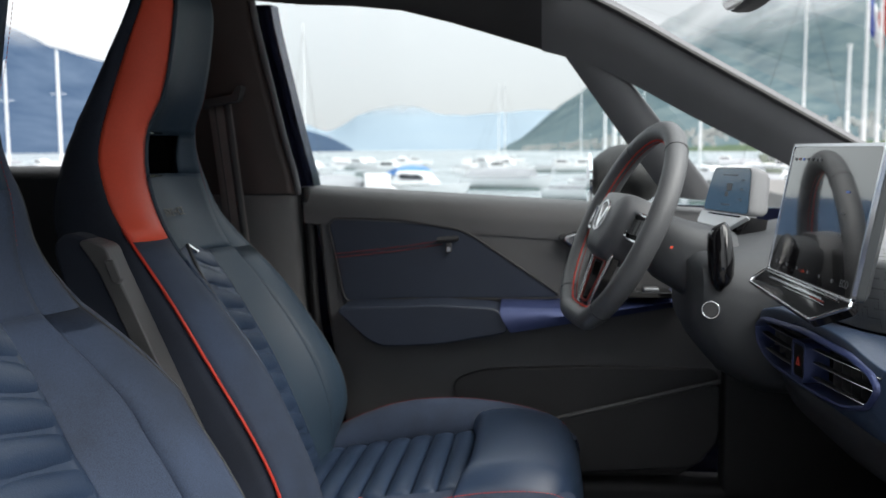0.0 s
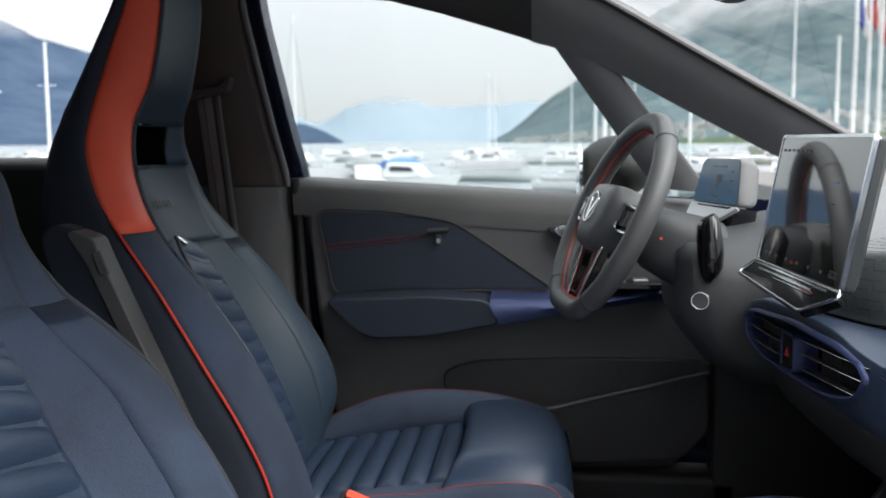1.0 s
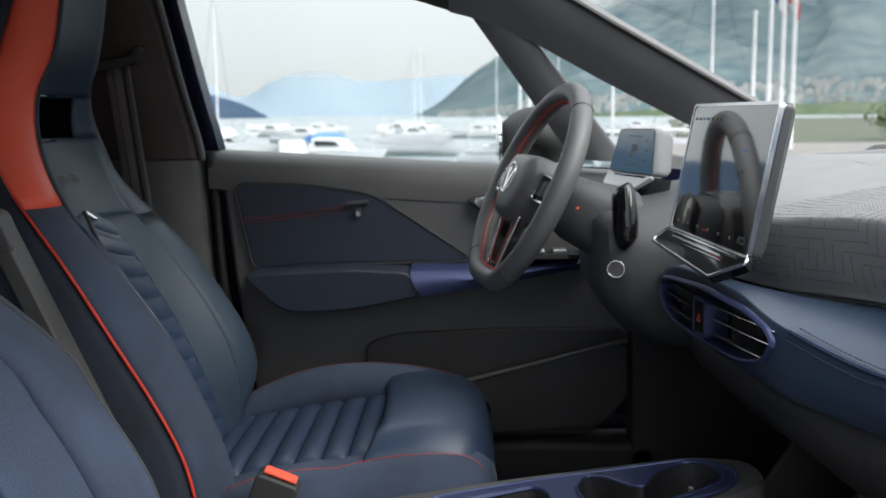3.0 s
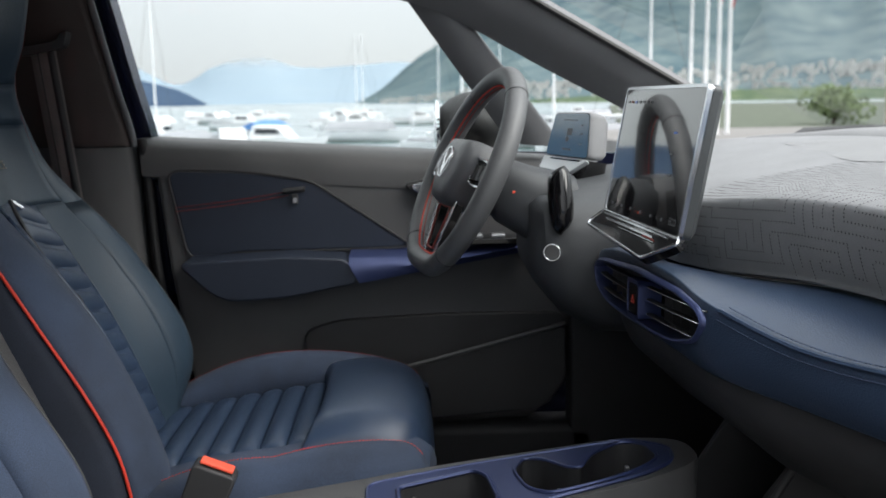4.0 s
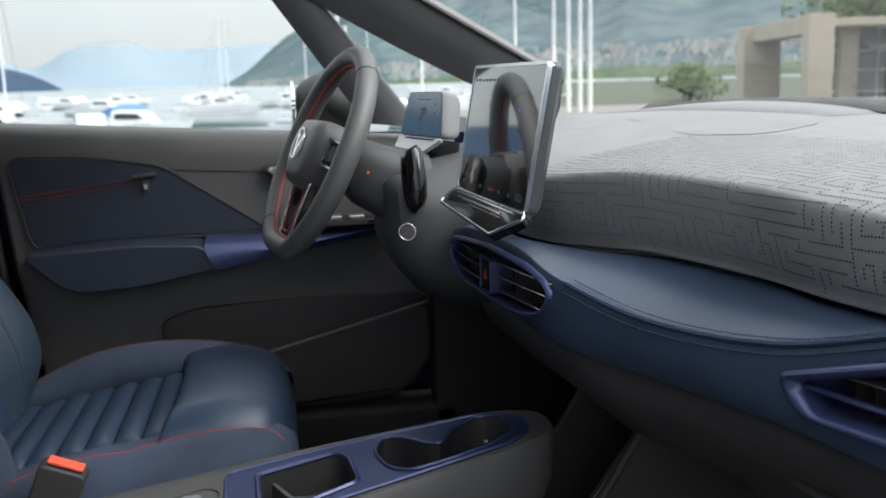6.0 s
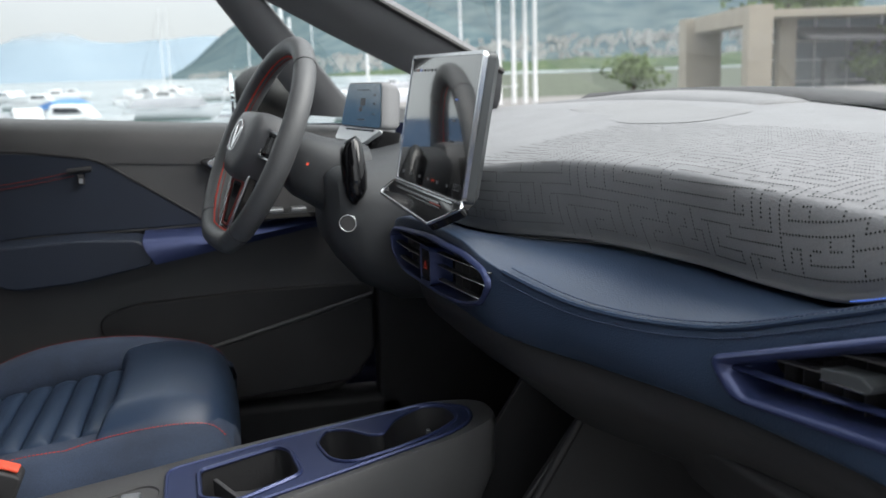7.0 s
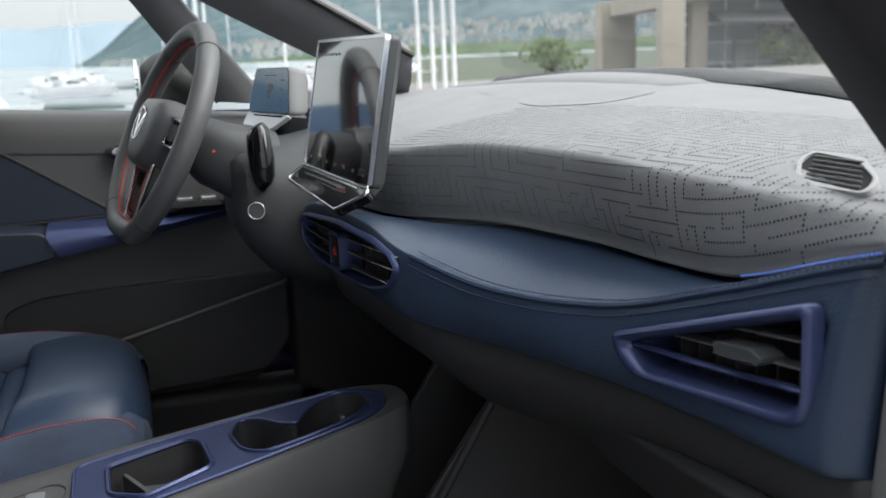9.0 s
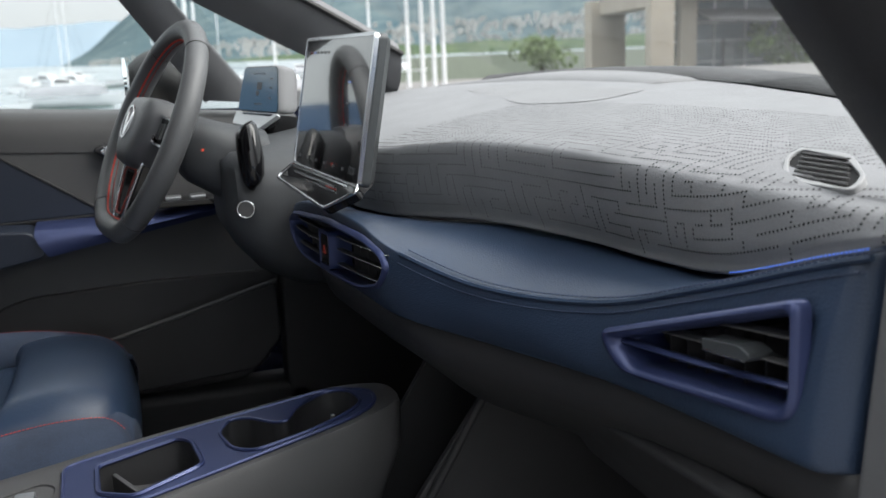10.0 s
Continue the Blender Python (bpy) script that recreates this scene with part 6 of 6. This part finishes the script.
M_BARK = mat("bark", (0.10, 0.08, 0.06), 0.9, var=0.2, scale=3)
M_DARKGLASS = mat("dark_window_glass", (0.16, 0.19, 0.20), 0.08, var=0.1)
M_STEEL = mat("dark_steel", (0.05, 0.05, 0.052), 0.5, var=0.1)
M_GRASS = mat("lawn", (0.065, 0.08, 0.055), 0.95, var=0.25, scale=0.8, grain=0.5, grain_scale=30, weave=True, bump_dist=0.02)
WATER_Z = -1.62


def hull_geo(length, beam, height):
    rows = []
    for u in np.linspace(0, 1, 10):
        b = beam / 2 * (1 - u**2.6) ** 0.75 * (0.86 + 0.14 * math.sin(u * math.pi))
        z1 = height * (0.85 + 0.35 * u**2)
        x = length * (u - 0.5)
        rows.append([(x, 0.2 * b * q, -0.1) if False else (x + 0.10 * length * u * (k / 4.0), b * q, z1 * k / 4.0 - 0.12) for q, k in ((-1, 4), (-0.96, 3), (-0.86, 2), (-0.6, 1), (0, 0), (0.6, 1), (0.86, 2), (0.96, 3), (1, 4))])
    return Geo().grid(rows, loop=True, caps=True)


def motorboat(at, turn, label, cover=None, mast=0.0):
    b = thing("moored_boat", at, label, "boat", "moored boats")
    b.rotation_euler = (0, 0, radians(turn))
    part("hull", hull_geo(6.2, 2.2, 0.95), M_BOAT, b)
    part("waterline", Geo().tube([(x, y * 1.005, 0.06) for x, y in [(-3.1, -0.95), (-1.5, -1.0), (0.5, -0.98), (2.0, -0.7), (3.0, 0), (2.0, 0.7), (0.5, 0.98), (-1.5, 1.0), (-3.1, 0.95)]], 0.06, 6), M_BOATGREEN, b)
    if cover:
        rows = [[(x, w * (1.02 - 0.3 * max(0, x / 3)), 0.85 + h * (1 - 0.25 * abs(x / 2.6) ** 2)) for w, h in ((-1.0, 0.0), (-0.75, 0.35), (0, 0.7), (0.75, 0.35), (1.0, 0.0))] for x in np.linspace(-2.6, 2.2, 8)]
        part("cover", Geo().grid(rows, loop=True, caps=True), cover, b, "taut cloth cover")
    else:
        cab = part("cabin", Geo().prism([(-0.6, -0.75, 0.8), (1.7, -0.65, 0.9), (1.0, -0.6, 1.55), (-0.5, -0.68, 1.6)], (0, 1.35, 0)), M_BOAT, b, bevel=0.08)
        part("cabin_window", Geo().prism([(-0.3, -0.76, 1.15), (1.2, -0.70, 1.15), (0.85, -0.67, 1.42), (-0.3, -0.72, 1.45)], (0, 1.45, 0)), M_TEAK, cab, bevel=0.02)
        part("cockpit", Geo().box((-2.7, -0.8, 0.72), (-0.7, 0.8, 0.86)), M_BOATGREY, b, bevel=0.04)
    if mast:
        m = part("mast", Geo().tube([(0.3, 0, 0.9), (0.28, 0, mast)], [0.075, 0.05], 8), M_POLE, b, "white mast")
        part("boom", Geo().tube([(0.3, 0, 1.9), (-2.4, 0, 1.95)], 0.06, 8), M_POLE, m)
        part("stay", Geo().tube([(0.28, 0, mast * 0.97), (3.0, 0, 0.95)], 0.012, 4), M_STEEL, m)
        part("stay", Geo().tube([(0.28, 0, mast * 0.97), (-3.0, 0, 0.95)], 0.012, 4), M_STEEL, m)
    return b


base_a = motorboat((-24, 64, WATER_Z), 12, "white motorboat with cabin moored in the harbour")
motorboat((-10.7, 74, WATER_Z), 70, "white boat under a bright blue cloth cover", M_BOATBLUE)
base_c = motorboat((-3, 66, WATER_Z), -20, "white boat under a grey cloth cover", M_BOATGREY)
base_d = motorboat((-16, 61, WATER_Z), 80, "white sailing boat with bare mast and boom", mast=11)
rng = random.Random(11)
for k in range(64):
    src = rng.choice((base_a, base_a, base_a, base_c, base_d if k % 4 == 0 else base_a))
    row = k % 8
    yb = 50 + 17 * row + rng.uniform(-4, 4)
    xb = rng.uniform(-0.62, 0.30) * yb
    if math.hypot(xb + 10.7, yb - 74) < 8:
        continue
    copy_thing(src, Matrix.Translation((xb, yb, WATER_Z)) @ Matrix.Rotation(rng.choice((0, 1.57, 0.4, -0.5)) + rng.uniform(-0.3, 0.3), 4, "Z"))

# masts and poles
for x, y, top, r in ((-36.0, 60, 7.2, 0.10), (-32.3, 60, 7.8, 0.12), (4.15, 60, 5.2, 0.17), (4.65, 60, 4.6, 0.12), (9.4, 60, 6.5, 0.09), (5.6, 95, 9.0, 0.16), (-40.5, 62, 9, 0.08)):
    p = thing("harbour_mast", (x, y, WATER_Z), "white mast standing among the moored boats", "mast", "harbour masts")
    part("pole", Geo().tube([(0, 0, 0), (0, 0, top - WATER_Z)], [r, r * 0.7], 10), M_POLE, p)
    part("spreader", Geo().tube([(-0.6, 0, (top - WATER_Z) * 0.7), (0.6, 0, (top - WATER_Z) * 0.7)], 0.025, 6), M_POLE, p)
M_FLAGRED = mat("flag_red", (0.5, 0.03, 0.03), 0.8, var=0.1)
M_FLAGBLUE = mat("flag_blue", (0.03, 0.07, 0.35), 0.8, var=0.1)
M_FLAGWHITE = mat("flag_white", (0.8, 0.8, 0.8), 0.8, var=0.05)
for i, (x, top) in enumerate(((9.25, 4.3), (9.75, 7.5), (10.15, 8.0), (10.5, 8.3))):
    p = thing("flagpole", (x, 30.0, -0.02), "tall white flagpole on the quay", "flagpole", "flagpoles on the quay")
    part("pole", Geo().tube([(0, 0, 0), (0, 0, top)], [0.075, 0.05], 10), M_POLE, p)
    part("finial", Geo().tube([(0, 0, top), (0, 0, top + 0.06)], 0.07, 8), M_POLE, p)
    if i in (1, 2):
        for k, m_ in enumerate((M_FLAGBLUE, M_FLAGWHITE, M_FLAGRED) if i == 1 else (M_FLAGRED, M_FLAGWHITE, M_FLAGRED)):
            rows = [[(0.06 + 0.13 * k + 0.13 * u + 0.02 * math.sin(v * 6), 0.05 * math.sin(u * 3 + v * 5), 4.75 + 1.1 * v - 0.25 * (k + u)) for u in (0, 0.5, 1)] for v in np.linspace(0, 1, 8)]
            part("flag_panel", Geo().grid(rows), m_, p, solid=0.004)

# stone pavilion with glass and fence
LAWN_Z = -0.90
part("ground_lawn", Geo().prism([(13, 36.05, LAWN_Z), (75, 36.05, LAWN_Z), (260, 330, LAWN_Z), (70, 330, LAWN_Z), (20, 90, LAWN_Z)], (0, 0, -1.5)), M_GRASS, label="green lawn beside the pavilion", kind="structure", smooth=False)
pav = thing("stone_pavilion", (22.9, 36.9, LAWN_Z), "beige stone pavilion with a heavy frame and glass walls", "building")
pav.rotation_euler = (0, 0, radians(-16))
part("column", Geo().box((-0.55, -0.5, 0), (0.5, 0.5, 4.4)), M_STONE, pav, bevel=0.03)
part("beam", Geo().box((-0.55, 0.5, 3.6), (0.5, 10.6, 4.4)), M_STONE, pav, bevel=0.03)
part("pier", Geo().box((-1.0, 10.6, 0), (0.9, 12.6, 4.4)), M_STONE, pav, bevel=0.03)
part("column", Geo().box((2.1, 4.1, 0), (2.9, 4.9, 4.0)), M_STONE, pav, bevel=0.03)
part("roof", Geo().box((0.5, 3.0, 4.0), (12.0, 12.6, 4.36)), M_STONE, pav, bevel=0.03)
for i in range(7):
    w = part("window", Geo().box((1.0 + 1.55 * i, 5.2, 0.1), (2.5 + 1.55 * i, 5.26, 3.95)), M_DARKGLASS, pav, "dark reflecting window")
    part("mullion", Geo().box((2.5 + 1.55 * i, 5.1, 0), (2.55 + 1.55 * i, 5.3, 4.0)), M_POLE, w)
    for z in (1.0, 2.0, 2.9, 3.4):
        part("transom", Geo().box((1.0 + 1.55 * i, 5.12, z), (2.5 + 1.55 * i, 5.2, z + 0.06)), M_POLE, w)
part("awning", Geo().prism([(3.0, 2.4, 2.9), (9.5, 2.4, 2.7), (9.5, 5.0, 3.3), (3.0, 5.0, 3.5)], (0, 0, 0.12)), M_STEEL, pav, "dark awning")
fence = thing("steel_fence", (28.6, 40.5, LAWN_Z), "dark steel fence of upright bars beside the pavilion", "fence")
part("rail", Geo().box((0, -0.03, 1.75), (6.5, 0.03, 1.82)), M_STEEL, fence)
part("rail", Geo().box((0, -0.03, 0.15), (6.5, 0.03, 0.22)), M_STEEL, fence)
for i in range(40):
    part("bar", Geo().box((0.16 * i, -0.015, 0), (0.16 * i + 0.035, 0.015, 1.9)), M_POLE if i < 22 else M_STEEL, fence, smooth=False)
for x in (0.0, 3.2, 6.45):
    part("post", Geo().box((x - 0.05, -0.05, 0), (x + 0.05, 0.05, 2.1)), M_STEEL, fence, smooth=False)


def tree(at, height, spread, seed, label):
    r = random.Random(seed)
    t = thing("tree", at, label, "tree", "shore trees")
    g_ = Geo()
    g_.tube(smooth_curve([(0, 0, 0), (0.1, 0.05, height * 0.3), (0.05, -0.1, height * 0.7)], 8), [0.16, 0.15, 0.13, 0.12, 0.10, 0.09, 0.07, 0.05], 8)
    for k in range(7):
        a = r.uniform(0, 6.28)
        z0 = height * r.uniform(0.35, 0.6)
        g_.tube([(0.05, 0, z0), (spread * 0.4 * math.cos(a), spread * 0.4 * math.sin(a), z0 + height * 0.15), (spread * 0.7 * math.cos(a), spread * 0.7 * math.sin(a), z0 + height * 0.28)], [0.06, 0.04, 0.02], 5)
    part("trunk", g_, M_BARK, t)
    g_ = Geo()
    clumps = [(r.gauss(0, 0.5) * spread, r.gauss(0, 0.5) * spread, height * (0.66 + 0.18 * r.gauss(0, 1)), r.uniform(0.25, 0.5) * spread) for _ in range(26)]
    for cx, cy, cz, cr in clumps:
        for _ in range(75):
            d = Vector((r.gauss(0, 1), r.gauss(0, 1), r.gauss(0, 1))).normalized() * cr * r.uniform(0.5, 1)
            p = Vector((cx, cy, cz)) + d
            a, b = Vector((r.gauss(0, 1), r.gauss(0, 1), r.gauss(0, 1))).normalized() * 0.20, Vector((r.gauss(0, 1), r.gauss(0, 1), r.gauss(0, 1))).normalized() * 0.14
            k = len(g_.v)
            g_.v += [tuple(p - a), tuple(p + b), tuple(p + a), tuple(p - b)]
            g_.f.append((k, k + 1, k + 2, k + 3))
    part("crown", g_, M_LEAF, t, "leafy green crown", smooth=False)
    return t


tree((33.0, 50.5, LAWN_Z), 7.8, 2.4, 1, "leafy green tree beside the pavilion")
tree((31.2, 38.6, LAWN_Z), 3.0, 1.5, 2, "leafy green tree behind the steel fence")
tree((36.0, 52.0, LAWN_Z), 8.0, 2.6, 3, "leafy green tree above the pavilion roof")
tree((31.5, 69.0, LAWN_Z), 2.2, 2.2, 4, "rounded green tree on the shore")
tree((-34.0, 35.0, -0.02), 2.6, 1.6, 5, "low green shrub on the quay")
tree((-31.0, 34.0, -0.02), 2.2, 1.5, 6, "low green shrub beside a boat tent")

# villages on the far slope and along its foot
slope = table([(-2.9, 0.05), (-1.5, 0.8), (0, 2.0), (2.4, 3.9), (4.7, 6.0), (9, 8.6), (14, 10.8), (20, 12.5), (30, 13.5), (45, 12.0)])
M_VILLAGE = mat("pale_village_walls", (0.36, 0.37, 0.36), 0.9, var=0.25, scale=0.02)
g = Geo()
rng = random.Random(5)
for k in range(760):
    a = rng.uniform(-1.5, 44)
    band_ = rng.random()
    u = rng.gauss(0.155, 0.016) if band_ < 0.6 else (rng.gauss(0.09, 0.02) if band_ < 0.9 else rng.uniform(0.0, 0.2))
    u = min(max(u, 0.005), 0.4)
    e = max(0.02, float(slope(a)[0]))
    fade = 1 - 0.55 * (1 - u) ** 1.3
    d = 2600 * fade * 0.985
    z = -3 + 2600 * math.tan(radians(e)) * u**1.15 * fade
    w, h = rng.uniform(3, 7), rng.uniform(3, 6)
    x, y = d * math.sin(radians(a)), d * math.cos(radians(a))
    g.box((x - w / 2, y - w / 2, z - 4), (x + w / 2, y + w / 2, z + h))
part("backdrop_village", g, M_VILLAGE, label="pale houses scattered over the wooded slope", kind="stuff", smooth=False)
bpy.data.objects["backdrop_village"]["category"] = "village"
